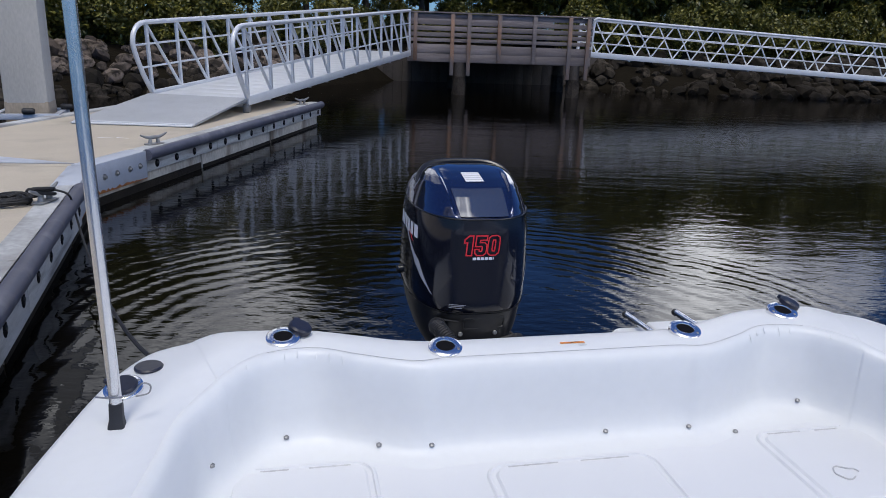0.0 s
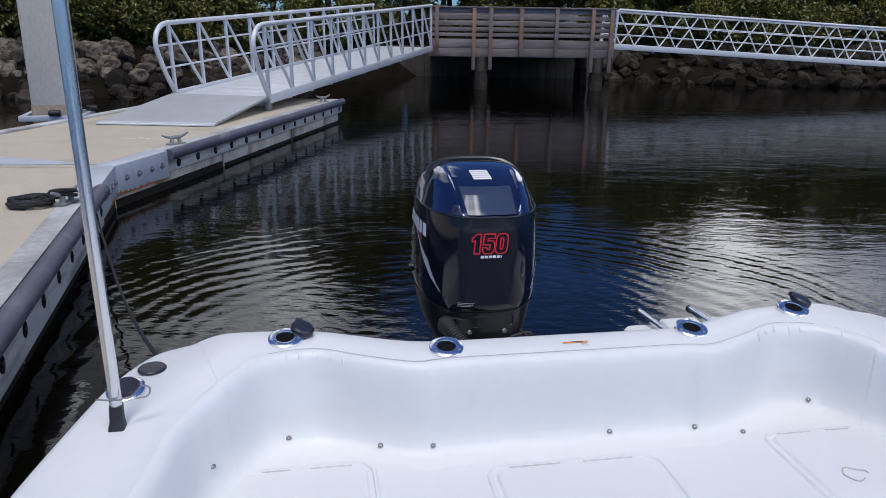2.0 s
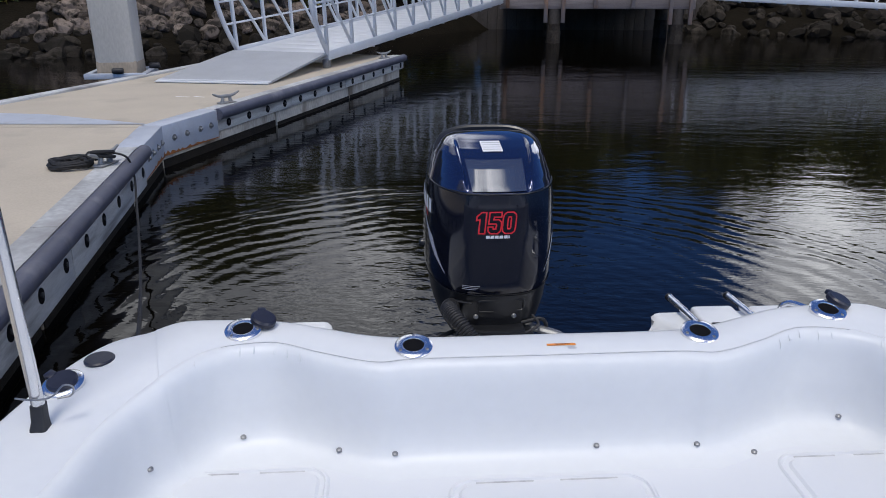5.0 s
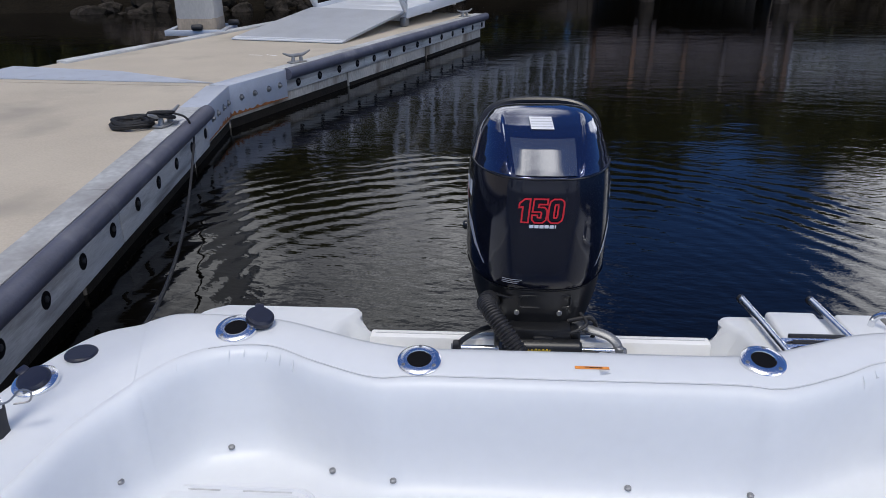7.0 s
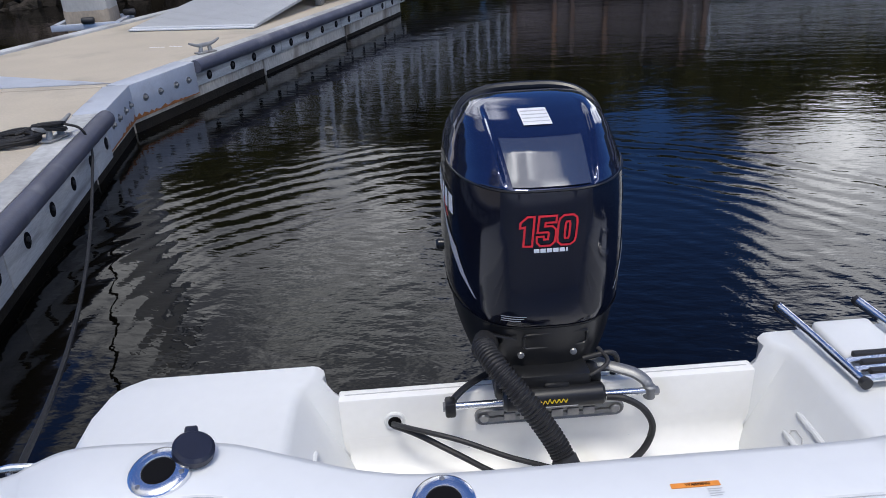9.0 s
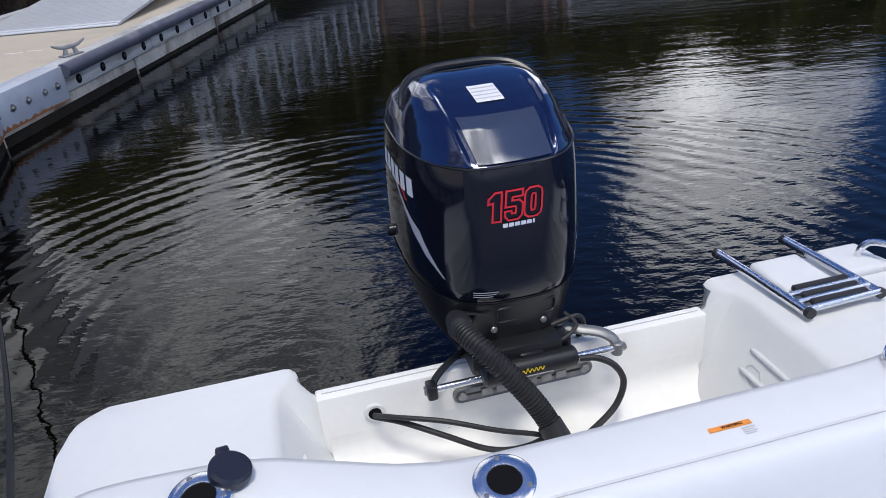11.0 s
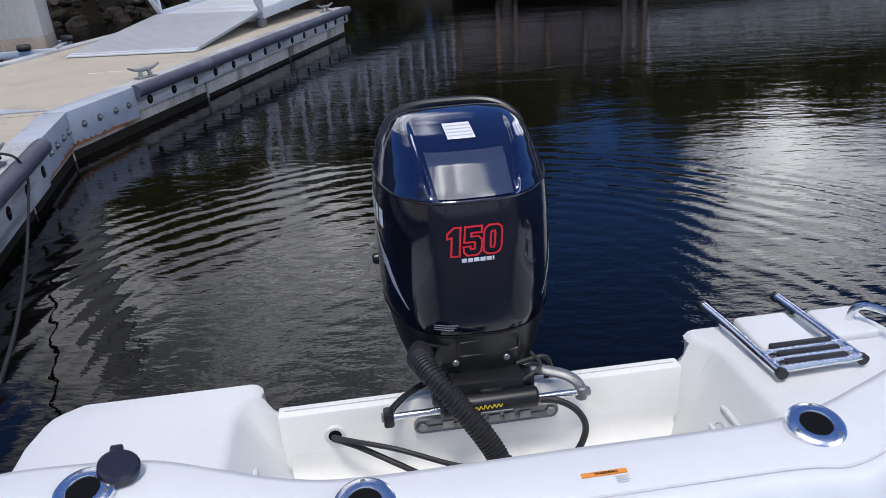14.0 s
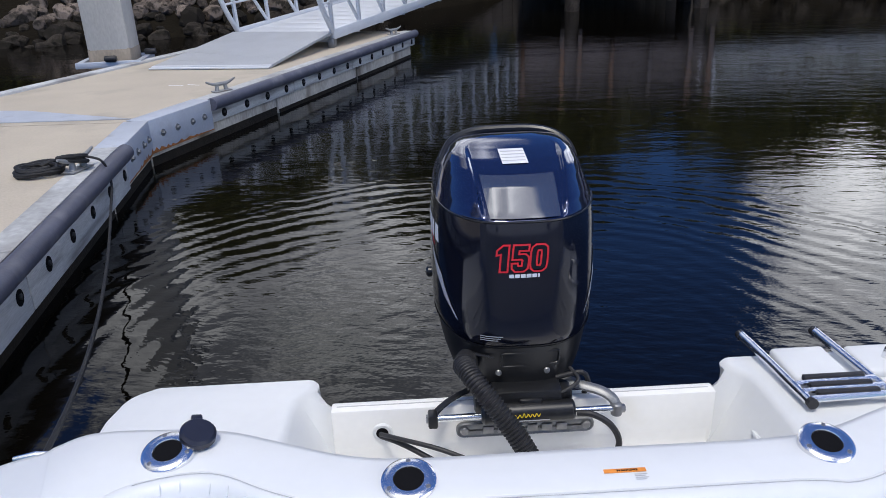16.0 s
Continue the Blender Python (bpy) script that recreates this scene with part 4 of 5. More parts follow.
part("collar", tube(bmesh.new(), [(-0.185, 1.04, 0.47), (-0.195, 0.985, 0.492), (-0.2, 0.95, 0.5)], 0.041, 18), "rubber", hose)
for pts, r in (([(-0.50, 0.965, 0.235), (-0.44, 0.90, 0.262), (-0.30, 0.83, 0.262), (-0.15, 0.79, 0.215), (-0.02, 0.77, 0.175), (0.06, 0.74, 0.15)], 0.0085),
               ([(-0.50, 0.965, 0.228), (-0.42, 0.90, 0.235), (-0.30, 0.84, 0.195), (-0.18, 0.80, 0.140), (-0.08, 0.78, 0.130), (0.00, 0.765, 0.165), (0.03, 0.76, 0.235)], 0.0095),
               ([(0.175, 0.905, 0.322), (0.225, 0.885, 0.325), (0.285, 0.875, 0.285), (0.315, 0.87, 0.215), (0.285, 0.86, 0.135), (0.20, 0.83, 0.09), (0.08, 0.78, 0.07)], 0.011),
               ([(0.12, 1.01, 0.40), (0.21, 1.00, 0.42), (0.235, 1.02, 0.35), (0.20, 1.06, 0.25)], 0.009),
               ([(0.08, 0.95, 0.36), (0.14, 0.94, 0.39), (0.19, 0.97, 0.41), (0.17, 1.02, 0.43)], 0.007)):
    part("cable", tube(bmesh.new(), smooth_path(pts, 8), r, 10), "rubber", motor, "black rubber cable")

# ---------------------------------------------------------------- dock
DECK_Z = 0.42
N0, APEX, END = (-1.08, -3.0), (-3.22, 5.12), (-1.76, 12.12)
dock = thing("floating_dock", Matrix.Translation((-4, 5, 0)), "floating concrete dock with grey timber walers and rubber rub rail", "dock")


def offset(p, a, b, w):
    d = (Vector(b) - Vector(a)).normalized()
    return (p[0] - d.y * w, p[1] + d.x * w)


L_NEAR0, L_FAR1, L_FAR0 = offset(N0, N0, APEX, 3.2), offset(END, APEX, END, 2.68), offset(APEX, APEX, END, 2.68)
bm = bmesh.new()
slab(bm, [N0, APEX, (-4.85, 4.98), (-6.2, 4.87), L_NEAR0], DECK_Z - 0.12, DECK_Z)
put(part("deck", bm, "concrete", dock, "sandy concrete deck", smooth=False), I4)
bm = bmesh.new()
slab(bm, [(APEX[0] + 0.003, APEX[1] + 0.015), END, L_FAR1, L_FAR0, (-6.2, 4.89), (-4.85, 5.0)], DECK_Z - 0.12, DECK_Z)
put(part("deck", bm, "concrete", dock, "sandy concrete deck", smooth=False), I4)
bm = bmesh.new()
slab(bm, [(-3.38, 5.24), (-4.7, 5.67), (-6.1, 5.74), (-6.1, 5.02)], DECK_Z + 0.002, DECK_Z + 0.010)
put(part("hinge_plate", bm, "zinc", dock, "pale metal hinge plate", smooth=False), I4)
bm = bmesh.new()
for a, b in ((0.15, 0.33), (0.36, 0.52)):
    tube(bm, [(-4.0 + a, 7.0 + a * 0.2, DECK_Z + 0.0005), (-4.0 + b, 7.02, DECK_Z + 0.0005)], 0.012, 5, flat=0.1)
put(part("scuff", bm, "white_decal", dock), I4)

for a, b, skip0, skip1, w in ((N0, APEX, 0.0, 0.95, 3.2), (APEX, END, 0.98, 0.0, 2.68)):
    lm, ln = line_pose(a, b)
    # floats under the deck
    x = 0.0
    while x < ln - 0.3:
        x1 = min(x + 2.35, ln)
        bm = bmesh.new()
        box(bm, x + 0.02, x1 - 0.02, -0.020, w - 0.05, -0.45, DECK_Z - 0.125, 0.015)
        put(part("float", bm, "concrete_wet", dock, "stained concrete float"), lm)
        bm = bmesh.new()
        box(bm, x + 0.03, x1 - 0.03, -0.028, 0.0, -0.3, 0.075 if a is not APEX else (0.085 if x < 2.0 else 0.045), 0.006)
        put(part("tide_band", bm, "slime", dock, "dark tide growth"), lm)
        x = x1
    # walers, rail, bolts along the water side
    x, e = skip0, ln - skip1
    first = True
    while x < e - 0.05:
        x1 = min(x + 1.75, e)
        bm = bmesh.new()
        box(bm, x + 0.006, x1 - 0.006, -0.060, -0.022, 0.195 if skip0 else 0.085, 0.405, 0.006)
        put(part("waler", bm, "timber", dock, "weathered grey timber waler"), lm)
        bm = bmesh.new()
        box(bm, x + 0.004, x1 - 0.004, -0.02, 0.15, DECK_Z + 0.002, DECK_Z + 0.012, 0.005)
        put(part("cap_board", bm, "timber", dock), lm)
        x = x1
    pts = [(skip0 + (e - skip0) * k / 40, -0.072 + 0.004 * noise.noise(Vector((k * 0.4, w, 0))), 0.385) for k in range(41)]
    put(part("rub_rail", tube(bmesh.new(), pts, 0.064, 14), "rail_rubber", dock, "worn grey rubber rub rail"), lm)
    x = skip0 + 0.22
    while x < e:
        bm = bmesh.new()
        disc(bm, (x, -0.0595, 0.262 if skip0 else 0.225), 0.046, 0.003, 14, (0, -1, 0))
        hole = put(part("bolt_recess", bm, "dark", dock), lm)
        bm = bmesh.new()
        disc(bm, (x, -0.061, 0.268 if skip0 else 0.231), 0.017, 0.012, 8, (0, -1, 0), 0.004)
        put(part("bolt", bm, "rubber", dock), lm)
        x += 0.445
    # raised timber edge on the far side
    bm = bmesh.new()
    box(bm, 0.4 if skip0 else 0.0, ln, w - 0.12, w + 0.04, DECK_Z - 0.10, DECK_Z + 0.03, 0.01)
    put(part("edge_board", bm, "timber", dock), lm)

# bent plate at the knee
for a, b, x0, x1 in ((N0, APEX, None, 0.96), (APEX, END, 0.0, 0.985)):
    lm, ln = line_pose(a, b)
    xa, xb = (ln - 0.96, ln + 0.008) if x0 is None else (-0.008, x1)
    bm = bmesh.new()
    box(bm, xa, xb, -0.060, -0.046, 0.13, DECK_Z + 0.012, 0.003)
    box(bm, xa, xb, -0.058, 0.16, DECK_Z + 0.003, DECK_Z + 0.013, 0.003)
    plate = put(part("knee_plate", bm, "zinc", dock, "galvanised bent knee plate with a rusty lower edge"), lm)
    bm = bmesh.new()
    rv = random.Random(7)
    ring0, ring1 = [], []
    for k in range(30):
        x = xa + (xb - xa) * k / 29
        ring0.append((x, -0.0615, 0.128))
        ring1.append((x, -0.0615, 0.128 + 0.012 + 0.060 * rv.random() * (0.4 + 0.6 * (1 - abs(2 * k / 29 - (1.9 if x0 is None else 0.1))))))
    loft(bm, [ring0, ring1], closed=False)
    put(part("rust_edge", bm, "rust", dock), lm)
    for q in (0.2, 0.42, 0.66, 0.86):
        x = xa + q * (xb - xa)
        bm = bmesh.new()
        disc(bm, (x, -0.060, 0.285), 0.034, 0.006, 16, (0, -1, 0), 0.002)
        disc(bm, (x, -0.066, 0.285), 0.018, 0.022, 6, (0, -1, 0), 0.004)
        put(part("bolt", bm, "casting", dock), lm)


def cleat(at, turn):
    c = thing("dock_cleat", pose(*at, 0, 0, turn), "galvanised horn cleat bolted to the dock edge", "cleat", "dock cleats")
    bm = bmesh.new()
    tube(bm, smooth_path([(-0.18, 0, 0.118), (-0.09, 0, 0.085), (0, 0, 0.08), (0.09, 0, 0.085), (0.18, 0, 0.118)], 5), 0.018, 10, radii=[0.009 + 0.012 * math.sin(math.pi * (k + 0.5) / 21) for k in range(21)])
    part("horns", bm, "cleat_iron", c)
    for s in (-1, 1):
        part("leg", tube(bmesh.new(), [(s * 0.06, 0, 0.0), (s * 0.045, 0, 0.085)], 0.02, 10, radii=[0.026, 0.017]), "cleat_iron", c)
    bm = bmesh.new()
    box(bm, -0.11, 0.11, -0.045, 0.045, 0.0, 0.014, 0.005)
    part("foot", bm, "cleat_iron", c)
    return c


lm_f, len_f = line_pose(APEX, END)
lm_n, len_n = line_pose(N0, APEX)
turn_f, turn_n = math.degrees(math.atan2(END[1] - APEX[1], END[0] - APEX[0])), math.degrees(math.atan2(APEX[1] - N0[1], APEX[0] - N0[0]))
for m_, x, tn in ((lm_f, 1.42, turn_f), (lm_f, len_f - 0.62, turn_f), (lm_n, len_n - 1.60, turn_n)):
    p = m_ @ Vector((x, 0.085, 0))
    cleat((p.x, p.y, DECK_Z + 0.016), tn - 22)

# mooring rope: hitch on the near cleat, coil on the deck, tail hanging to the water
pc = lm_n @ Vector((len_n - 1.60, 0.085, DECK_Z + 0.016))
rope = thing("mooring_rope", Matrix.Translation(pc), "black mooring rope coiled on the dock and hitched to a cleat", "rope")
rr = random.Random(3)
coil = []
for k in range(150):
    a = k * 0.25
    r = 0.14 + 0.03 * math.sin(k * 0.11) + rr.uniform(-0.008, 0.008)
    coil.append((-0.25 + r * math.cos(a), -0.06 + 0.85 * r * math.sin(a), -0.004 + 0.0006 * k * 0.5 + 0.012 * abs(math.sin(k * 0.37))))
part("coil", tube(bmesh.new(), coil, 0.013, 6), "rope", rope)
part("loop", tube(bmesh.new(), smooth_path([(-0.28, 0.00, 0.03), (-0.20, 0.05, 0.055), (-0.10, 0.04, 0.03), (-0.02, 0.02, 0.07)], 4), 0.013, 6), "rope", rope)
hitch = []
for k in range(70):
    a = k * 0.42
    hitch.append((0.055 * math.cos(a) * (1 + 0.3 * math.sin(k)), 0.12 * math.sin(a * 0.5), 0.085 + 0.035 * math.cos(a * 0.5 + 1)))
part("hitch", tube(bmesh.new(), hitch, 0.016, 6), "rope", rope)
out = (lm_n.to_3x3() @ Vector((0, -1, 0)))
bc = BOAT @ Vector((-1.315, 0.366, 0.655)) - pc
side = out * 0.2 + Vector((0, 0, -0.10))
tail = [(0.03, 0, 0.10), tuple(out * 0.08 + Vector((0, 0, 0.09))), tuple(out * 0.17 + Vector((0, 0, 0.045)))]
for k in range(9):
    q = k / 8
    p = side.lerp(bc, q)
    tail.append((p.x, p.y, p.z - 0.85 * q * (1 - q)))
part("line", tube(bmesh.new(), smooth_path(tail, 5), 0.009, 6), "rope", rope, "slack line running down to the boat")

# concrete pile with its guide beside the dock
pile = thing("concrete_pile", pose(-5.62, 9.15, -1.5, 0, 0, 14), "tall square concrete guide pile with water stains", "pile")
bm = bmesh.new()
box(bm, -0.29, 0.29, -0.29, 0.29, 0, 6.5, 0.05)
part("shaft", bm, "piling", pile)
bm = bmesh.new()
box(bm, -0.305, 0.305, -0.305, 0.305, 0.3, 1.62, 0.03)
part("tide_band", bm, "slime", pile)
bm = bmesh.new()
box(bm, -0.294, 0.294, -0.294, 0.294, 1.55, 2.15, 0.045)
part("stain_band", bm, "pile_stain", pile, "brown water stain round the pile")
guide = thing("pile_guide", pose(-5.62, 9.15, DECK_Z, 0, 0, 14), "galvanised pile guide frame with black rollers", "pile guide")
for n_, b in (("bar", (0.36, 0.44, -0.42, 0.42)), ("bar", (-0.44, -0.36, -0.42, 0.42)), ("bar", (-0.44, 0.44, -0.44, -0.36)), ("bar", (-0.44, 0.44, 0.36, 0.44))):
    bm = bmesh.new()
    box(bm, *b, -0.03, 0.05, 0.008)
    part(n_, bm, "zinc", guide)
for x, y in ((0.05, -0.45), (0.44, 0.2)):
    part("roller", tube(bmesh.new(), [(x - 0.08, y, 0.09), (x - 0.06, y, 0.09), (x + 0.06, y, 0.09), (x + 0.08, y, 0.09)], 0.045, 14, radii=[0.034, 0.045, 0.045, 0.034]), "rubber", guide)


# ---------------------------------------------------------------- gangways
def gangway(name, a, b, za, zb, width, label, bay, cross=False, curled=True, top=1.16):
    m, ln = line_pose(a, b, za, zb)
    g = thing(name, m, label, "gangway")
    n = max(2, round(ln / bay))
    for k in range(n * 2):
        bm = bmesh.new()
        x0, x1 = ln * k / (n * 2), ln * (k + 1) / (n * 2)
        box(bm, x0 + 0.0008, x1 - 0.0008, 0.05, width - 0.05, -0.02, 0.02, 0.0015)
        part("tread_panel", bm, "alu", g)
    for k in range(n + 1):
        x = ln * k / n
        bm = bmesh.new()
        box(bm, max(x - 0.03, 0), min(x + 0.03, ln), 0.03, width - 0.03, -0.12, -0.02, 0.006)
        part("crossbeam", bm, "alu", g)
    for s in (0, 1):
        y = s * width
        bm = bmesh.new()
        box(bm, 0, ln, y - 0.035, y + 0.035, -0.08, 0.07, 0.008)
        part("bottom_chord", bm, "alu", g)
        if curled:
            pts = [(ln, y, 1.16), (ln * 0.5, y, 1.16), (0.30, y, 1.16), (-0.08, y, 1.15), (-0.27, y, 1.06), (-0.36, y, 0.90), (-0.33, y, 0.70), (-0.18, y, 0.36), (0.02, y, 0.04)]
            pts = [pts[0], pts[1]] + smooth_path(pts[2:], 5)
        else:
            pts = [(0, y, 0.0), (0.0, y, top - 0.26)] + smooth_path([(0.0, y, top - 0.18), (0.06, y, top - 0.01), (0.2, y, top)], 4) + [(ln, y, top)]
        part("top_rail", tube(bmesh.new(), pts, 0.040, 12), "alu", g)
        for z in ((0.46, 0.82) if not cross else (0.34, 0.66)):
            part("mid_rail", tube(bmesh.new(), [(-0.22 if curled and z < 0.5 else (-0.34 if curled else 0), y, z), (ln, y, z)], 0.017, 8), "alu", g)
        for k in range(n + 1):
            x = min(max(ln * k / n, 0.03), ln - 0.03)
            if not cross or k in (0, n):
                bm = bmesh.new()
                box(bm, x - 0.03, x + 0.03, y - 0.022, y + 0.022, 0.06, top - 0.02, 0.004)
                part("post", bm, "alu", g)
            if k < n:
                xa, xb = ln * k / n + 0.03, ln * (k + 1) / n - 0.03
                if cross:
                    xm = (xa + xb) / 2
                    part("diagonal", tube(bmesh.new(), [(xa, y, top - 0.02), (xm, y, 0.06)], 0.020, 8), "alu", g)
                    part("diagonal", tube(bmesh.new(), [(xm, y, 0.06), (xb, y, top - 0.02)], 0.022, 8), "alu", g)
                else:
                    part("diagonal", tube(bmesh.new(), [(xa, y, 1.13), (xb, y, 0.07)], 0.027, 8), "alu", g)
    return g


gangway("gangway", (-2.66, 10.10), (0.02, 19.75), 0.62, 1.16, 1.72, "white aluminium gangway with curled handrails sloping to the pier", 0.95)
gangway("truss_gangway", (5.33, 20.15), (19.0, 20.75), 1.27, 0.60, 1.4, "white aluminium truss gangway sloping down from the pier", 1.25, True, False, 1.02)
flap = thing("ramp_plate", Matrix.Translation((-3.4, 8.7, DECK_Z)), "ribbed grey aluminium ramp plate from gangway to dock", "ramp")
f0, f1, f2, f3 = Vector((-3.02, 8.10, 0.432)), Vector((-4.67, 8.20, 0.432)), Vector((-4.32, 10.42, 0.640)), Vector((-2.66, 10.10, 0.640))
NR = 34
for k in range(NR):
    t0, t1 = k / NR, (k + 0.94) / NR
    bm = bmesh.new()
    q = [f0.lerp(f3, t0), f1.lerp(f2, t0), f1.lerp(f2, t1), f0.lerp(f3, t1)]
    dz = Vector((0, 0, 0.02 if k else 0.012))
    loft(bm, [q, [p + dz for p in q]])
    put(part("rib" if k else "toe_strip", bm, "alu_deck" if k > 1 else "alu", flap, "" if k else "bright toe strip", smooth=False), I4)
bm = bmesh.new()
q = [f0.lerp(f3, 0.01), f1.lerp(f2, 0.01), f2, f3]
loft(bm, [[p - Vector((0, 0, 0.012)) for p in q], [p + Vector((0, 0, 0.004)) for p in q]])
put(part("sheet", bm, "alu_deck", flap, smooth=False), I4)
for p in (Vector((-2.68, 10.15, 0)), Vector((-4.30, 10.45, 0))):
    bm = bmesh.new()
    box(bm, p.x - 0.05, p.x + 0.05, p.y - 0.1, p.y + 0.1, DECK_Z + 0.004, 0.56, 0.01)
    put(part("wheel_block", bm, "casting", flap), I4)

# ---------------------------------------------------------------- pier
PY = 20.0
pier = thing("timber_pier", Matrix.Translation((2.3, PY, 0)), "weathered timber pier platform with slatted railing", "pier")
PX0, PX1 = -0.05, 5.33
UP = Matrix.Translation((0, 0, 0.11))
for k, (z, h) in enumerate(((2.085, 0.135), (1.915, 0.125), (1.75, 0.12), (1.58, 0.12), (1.43, 0.10), (1.19, 0.25), (0.93, 0.235))):
    for j in range(2):
        x0, x1 = (PX0, 2.60) if j == 0 else (2.605, PX1)
        bm = bmesh.new()
        box(bm, x0, x1, PY, PY + 0.04, z - h / 2, z + h / 2, 0.006)
        put(part("rail_board", bm, "pier_wood", pier), UP @ pose(0, 0.003 * (k % 2), 0, 0, 0.12 * ((k * 7 + j * 3) % 3 - 1), 0))
bm = bmesh.new()
box(bm, PX0 - 0.03, PX1 + 0.03, PY - 0.06, PY + 0.10, 2.17, 2.21, 0.006)
put(part("cap_rail", bm, "pier_wood", pier), UP)
for x, low, mt in ((0.17, 0.84, "rust_wood"), (1.24, 0.45, "rust_wood"), (1.72, 0.45, "rust_wood"), (2.60, 0.84, "rust_wood"), (3.62, 0.84, "pier_wood"), (4.66, 0.42, "rust_wood"), (5.20, 0.42, "rust_wood")):
    bm = bmesh.new()
    box(bm, x - 0.055, x + 0.055, PY - 0.10, PY - 0.002, low, 2.165, 0.008)
    put(part("post", bm, mt, pier), UP)
for k in range(42):
    y = PY + 0.05 + 0.145 * k
    bm = bmesh.new()
    box(bm, PX0, PX1, y, y + 0.138, 1.03, 1.07, 0.004)
    put(part("deck_board", bm, "pier_wood", pier), UP)
for k in range(6):
    y = PY + 0.3 + 0.8 * k
    bm = bmesh.new()
    box(bm, PX0, PX1, y, y + 0.09, 0.80, 1.028, 0.004)
    put(part("joist", bm, "old_pile", pier), UP)
for x in (1.48, 4.88):
    for y in (PY + 0.15, PY + 2.4):
        bm = bmesh.new()
        tube(bm, [(x, y, -1.5), (x, y, 0.82)], 0.18, 14)
        pl = put(part("pile_leg", bm, "old_pile", pier, "round timber leg crusted at the waterline"), UP)
        bm = bmesh.new()
        rings = []
        for z in zs(-0.3, 0.42, 8):
            rings.append([(x + (0.20 + 0.05 * noise.noise(Vector((math.cos(t) * 3, math.sin(t) * 3, z * 6 + x)))) * math.cos(t), y + (0.20 + 0.05 * noise.noise(Vector((math.cos(t) * 3, math.sin(t) * 3, z * 6 + x)))) * math.sin(t), z) for t in (2 * math.pi * q / 18 for q in range(18))])
        loft(bm, rings)
        put(part("oyster_crust", bm, "oyster", pier), UP)
# added plank wall where the platform meets the bank, dark for the under-pier shade
for k in range(26):
    x = -1.9 + 0.34 * k
    bm = bmesh.new()
    box(bm, x, x + 0.332, PY + 5.4, PY + 5.48, -0.8, 0.96, 0.006)
    put(part("sheet_plank", bm, "old_pile", pier), UP)
# railing at the back of the platform
for z in (2.07, 1.80, 1.53):
    bm = bmesh.new()
    box(bm, PX0, PX1, PY + 6.0, PY + 6.04, z - 0.05, z + 0.05, 0.006)
    put(part("rail_board", bm, "pier_wood", pier), UP)

# ---------------------------------------------------------------- banks
rock_meshes = []
rk = random.Random(11)
for k in range(7):
    bm = bmesh.new()
    bmesh.ops.create_icosphere(bm, subdivisions=2, radius=1)
    off = Vector((k * 7.3, 0, 0))
    for v in bm.verts:
        d = 1 + 0.34 * noise.noise(v.co * 1.1 + off) + 0.16 * noise.noise(v.co * 2.6 + off)
        v.co = Vector((v.co.x * d * 1.15, v.co.y * d * 0.95, v.co.z * d * 0.72))
        for ax in range(3):
            lim = 0.66 + 0.1 * ((k + ax) % 3)
            v.co[ax] = max(-lim, min(lim, v.co[ax]))
    me = bpy.data.meshes.new("rock")
    bm.to_mesh(me)
    bm.free()
    me.materials.append(M["rock"])
    me.shade_smooth()
    me.set_sharp_from_angle(angle=radians(20))
    rock_meshes.append(me)


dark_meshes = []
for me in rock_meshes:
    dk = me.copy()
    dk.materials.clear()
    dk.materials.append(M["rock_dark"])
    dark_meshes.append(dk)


def bank_height(d):
    for (da, ha), (db, hb) in zip(DEPTHS, DEPTHS[1:]):
        if da <= d <= db:
            return ha + (hb - ha) * (d - da) / (db - da)
    return 0


def riprap(x0, x1, count, label, shaded=False):
    r0 = Vector(((x0 + x1) / 2, shore((x0 + x1) / 2), 0))
    th = thing("riprap", Matrix.Translation(r0), label, "rocks")
    for _ in range(count):
        x = rk.uniform(x0, x1)
        d = rk.uniform(-0.4, 2.5) if rk.random() < 0.9 else rk.uniform(2.3, 3.4)
        s = rk.choice((0.16, 0.19, 0.24, 0.30, 0.36) if shaded else (0.15, 0.18, 0.21, 0.25, 0.32)) * rk.uniform(0.8, 1.25)
        ob = new("rock", rk.choice(dark_meshes if shaded or d < rk.uniform(0.5, 1.0) else rock_meshes))
        ob.parent = th
        put(ob, Matrix.LocRotScale((x, shore(x) + d, bank_height(d) + s * 0.25), Euler((rk.uniform(-0.4, 0.4), rk.uniform(-0.4, 0.4), rk.uniform(0, 6.3))), (s, s * rk.uniform(0.8, 1.2), s * rk.uniform(0.75, 1.1))))


riprap(-12.0, -3.6, 298, "grey-brown riprap boulders along the creek bank")
# darker stone all over stands in for the shade on this bank
riprap(6.0, 19.5, 295, "riprap boulders below the shrubs, coloured dark for tree shade", True)


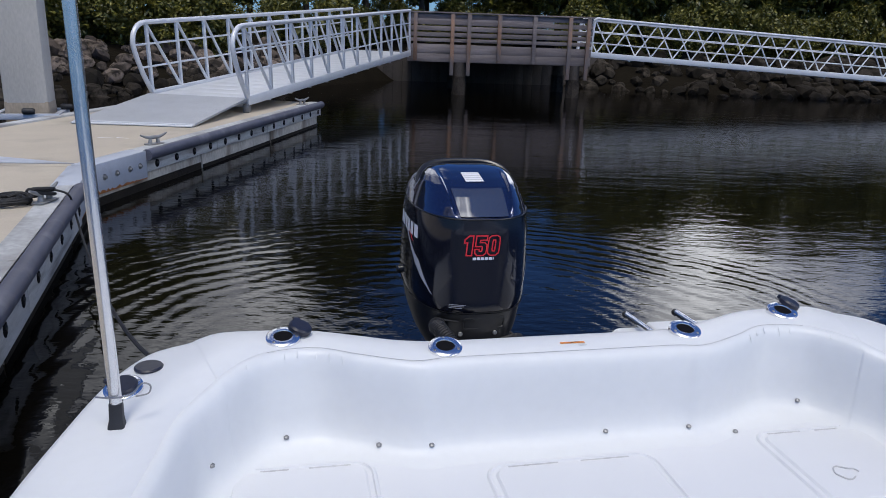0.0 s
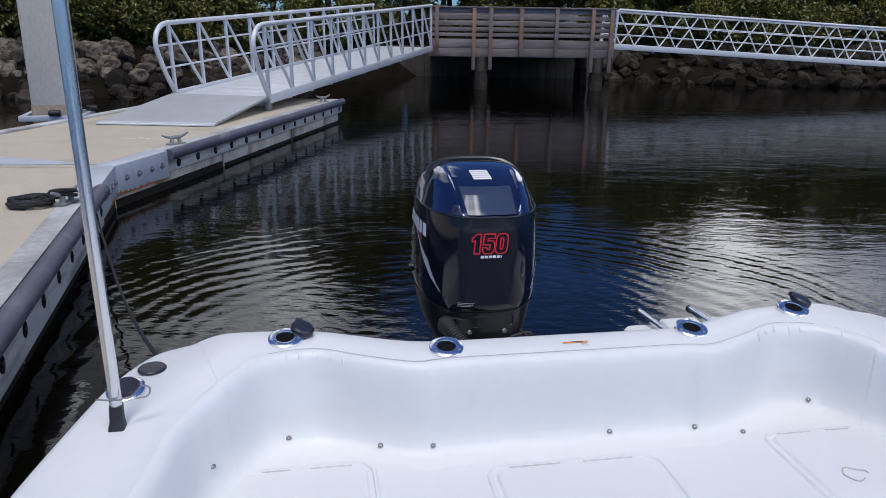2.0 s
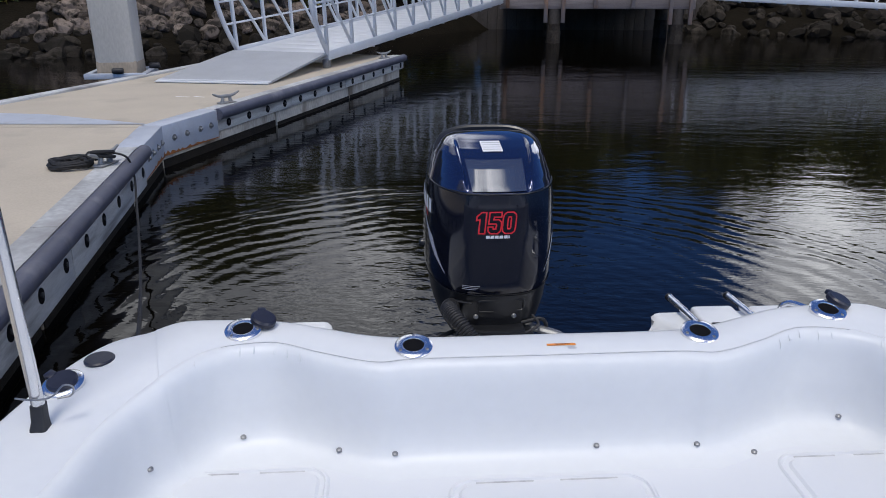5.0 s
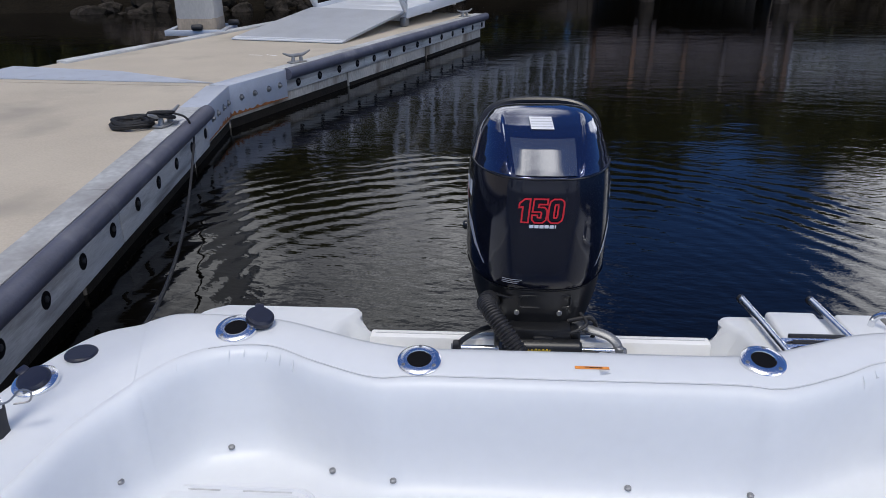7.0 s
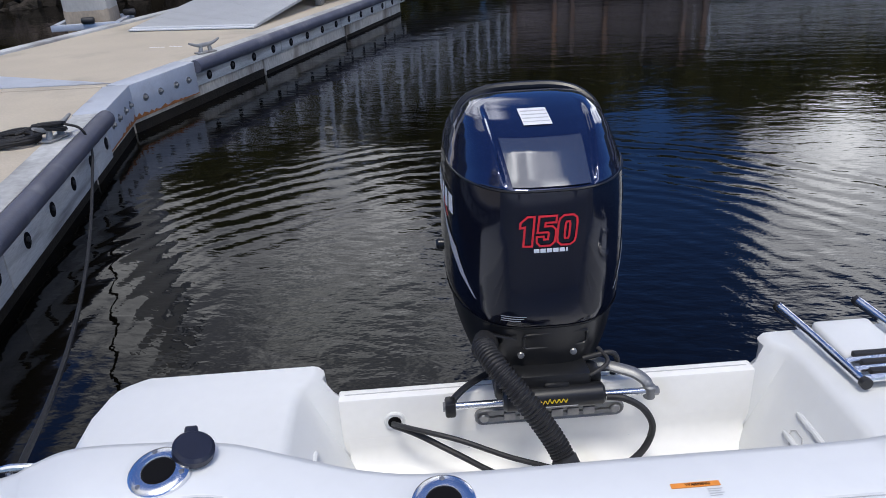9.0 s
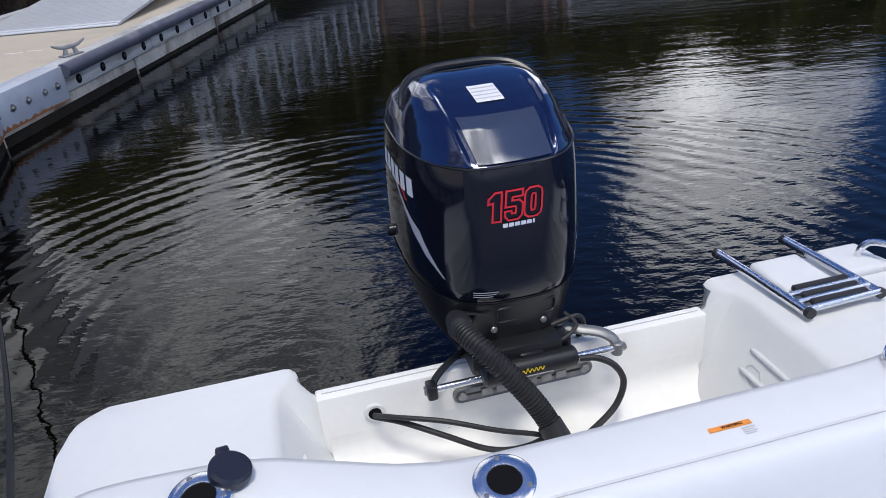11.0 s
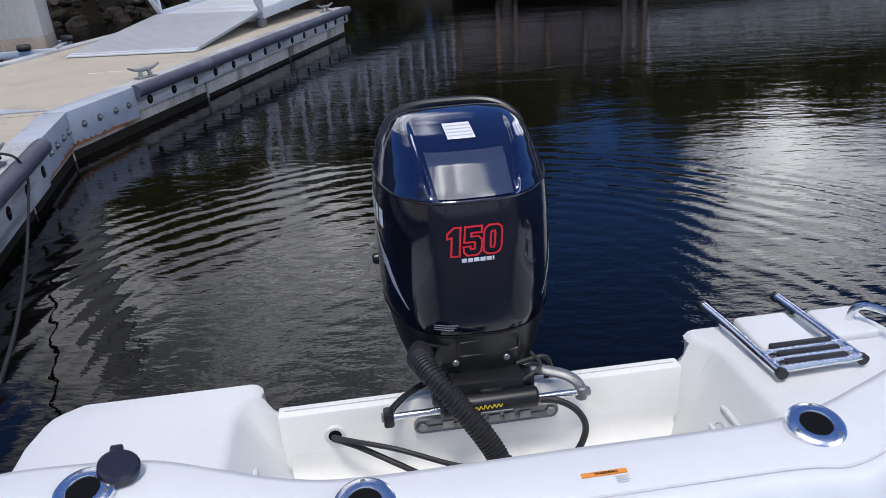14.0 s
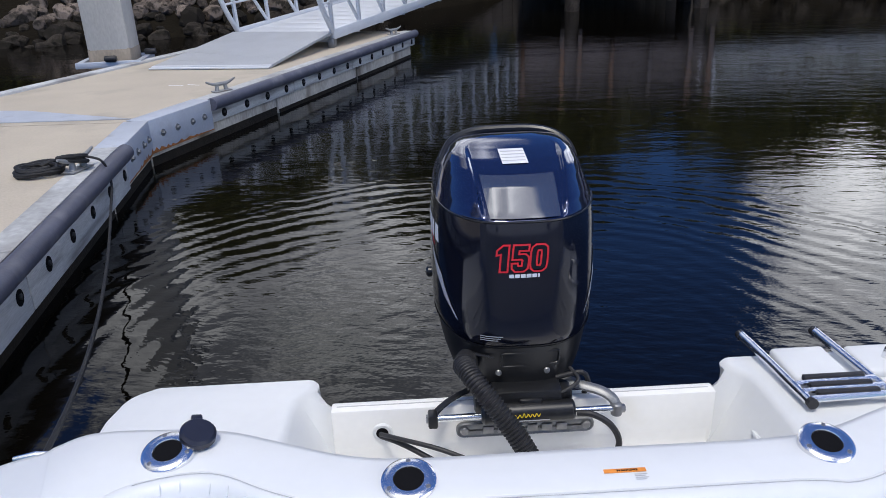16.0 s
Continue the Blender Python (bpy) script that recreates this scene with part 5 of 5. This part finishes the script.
def foliage(name, count, rad, leaf, seed, parent, clumps):
    """A crown: leaves gathered in uneven clumps inside an envelope."""
    rg = np.random.RandomState(seed)
    cs = rg.normal(size=(clumps, 3))
    cs /= np.linalg.norm(cs, axis=1)[:, None]
    cs *= rg.uniform(0.35, 1.0, (clumps, 1)) ** 0.5
    cs *= np.array(rad) * 0.85
    size = rg.uniform(0.16, 0.36, clumps) * min(rad)
    pick = rg.randint(0, clumps, count)
    o = rg.normal(size=(count, 3))
    o /= np.linalg.norm(o, axis=1)[:, None]
    c = cs[pick] + o * (size[pick] * rg.uniform(0.5, 1.25, count))[:, None]
    u = rg.normal(size=(count, 3))
    u /= np.linalg.norm(u, axis=1)[:, None]
    w = np.cross(u, o + 0.6 * rg.normal(size=(count, 3)))
    w /= np.linalg.norm(w, axis=1)[:, None] + 1e-6
    ls = leaf * rg.uniform(0.6, 1.3, (count, 1))
    verts = np.stack([c - u * ls, c + w * ls * 0.42, c + u * ls, c - w * ls * 0.42], 1).reshape(-1, 3)
    me = bpy.data.meshes.new(name)
    me.from_pydata(verts.tolist(), [], np.arange(count * 4).reshape(-1, 4).tolist())
    me.materials.append(M["leaf"])
    ob = new(name, me)
    ob.parent = parent
    return ob


def tree(at, h, rad, seed):
    t = thing("mangrove_tree", Matrix.Translation(at), "dense dark green mangrove tree on the bank", "tree", "trees on the bank")
    rg = random.Random(seed)
    top = Vector((rg.uniform(-0.3, 0.3), rg.uniform(-0.3, 0.3), h * 0.72))
    part("trunk", tube(bmesh.new(), smooth_path([(0, 0, -0.3), (0.1, 0.05, h * 0.3), top], 5), 0.1, 9, radii=[0.17 - 0.011 * k for k in range(11)]), "bark", t)
    for k in range(7):
        a = rg.uniform(0, 6.3)
        s = Vector((0.1, 0.05, h * 0.3)).lerp(top, rg.uniform(0, 0.7))
        e = s + Vector((math.cos(a) * rad[0] * 0.7, math.sin(a) * rad[1] * 0.7, h * rg.uniform(0.12, 0.3)))
        part("limb", tube(bmesh.new(), smooth_path([s, s.lerp(e, 0.5) + Vector((0, 0, 0.15)), e], 4), 0.05, 6, radii=[0.07 - 0.006 * q for q in range(9)]), "bark", t)
    cr = foliage("crown", 15000, rad, 0.125, seed, t, 75)
    cr.location = (0, 0, h - rad[2] * 0.85)
    return t


protos = [tree((-9, 21.5, 1.3), 6.2, (2.4, 2.0, 2.7), 1), tree((9.5, 27.8, 1.4), 5.6, (2.6, 2.1, 2.5), 2), tree((-2.5, 27.0, 1.4), 8.2, (2.5, 2.2, 3.6), 3)]
tr = random.Random(21)
for row in range(3):
    for j in range(30):
        x = -40 + 2.75 * j + tr.uniform(-0.8, 0.8) + row * 1.3
        d = (4.6, 8.2, 12.5)[row] + tr.uniform(-0.6, 0.8)
        if -1.5 < x < 6:
            d += 2.0
        k = (0, 2)[j % 2] if x < 5 else 1
        s = tr.uniform(0.86, 1.08) * (0.86 if row == 0 else 0.98) * (0.89 if x < -6 else 1.07 if x > 7 else 1.06)
        s *= 1.22 if row == 2 else 1.0
        c = copy_thing(protos[k], Matrix.LocRotScale((x, shore(x) + d, 1.2), Euler((0, 0, tr.uniform(0, 6.3))), None))
        c.scale = (s, s, s)

bush = thing("shrub", Matrix.Translation((-6.5, shore(-6.5) + 3.0, 1.0)), "leafy yellow-green shrub behind the rocks", "shrub", "shrubs on the bank")
fo = foliage("leaves", 7000, (1.5, 1.1, 1.3), 0.08, 9, bush, 46)
fo.location = (0, 0, 1.0)
part("stem", tube(bmesh.new(), [(0, 0, -0.2), (0.1, 0, 0.9)], 0.06, 6), "bark", bush)
for k in range(62):
    x = -27 + 0.9 * k + tr.uniform(-0.4, 0.4)
    d = tr.uniform(2.7, 4.4)
    if -1.0 < x < 5.5:
        d += 2.5
    s = tr.uniform(0.75, 1.15)
    c = copy_thing(bush, Matrix.LocRotScale((x, shore(x) + d, bank_height(d) - 0.1), Euler((0, 0, tr.uniform(0, 6.3))), None))
    c.scale = (s, s, s * tr.uniform(0.8, 1.1))
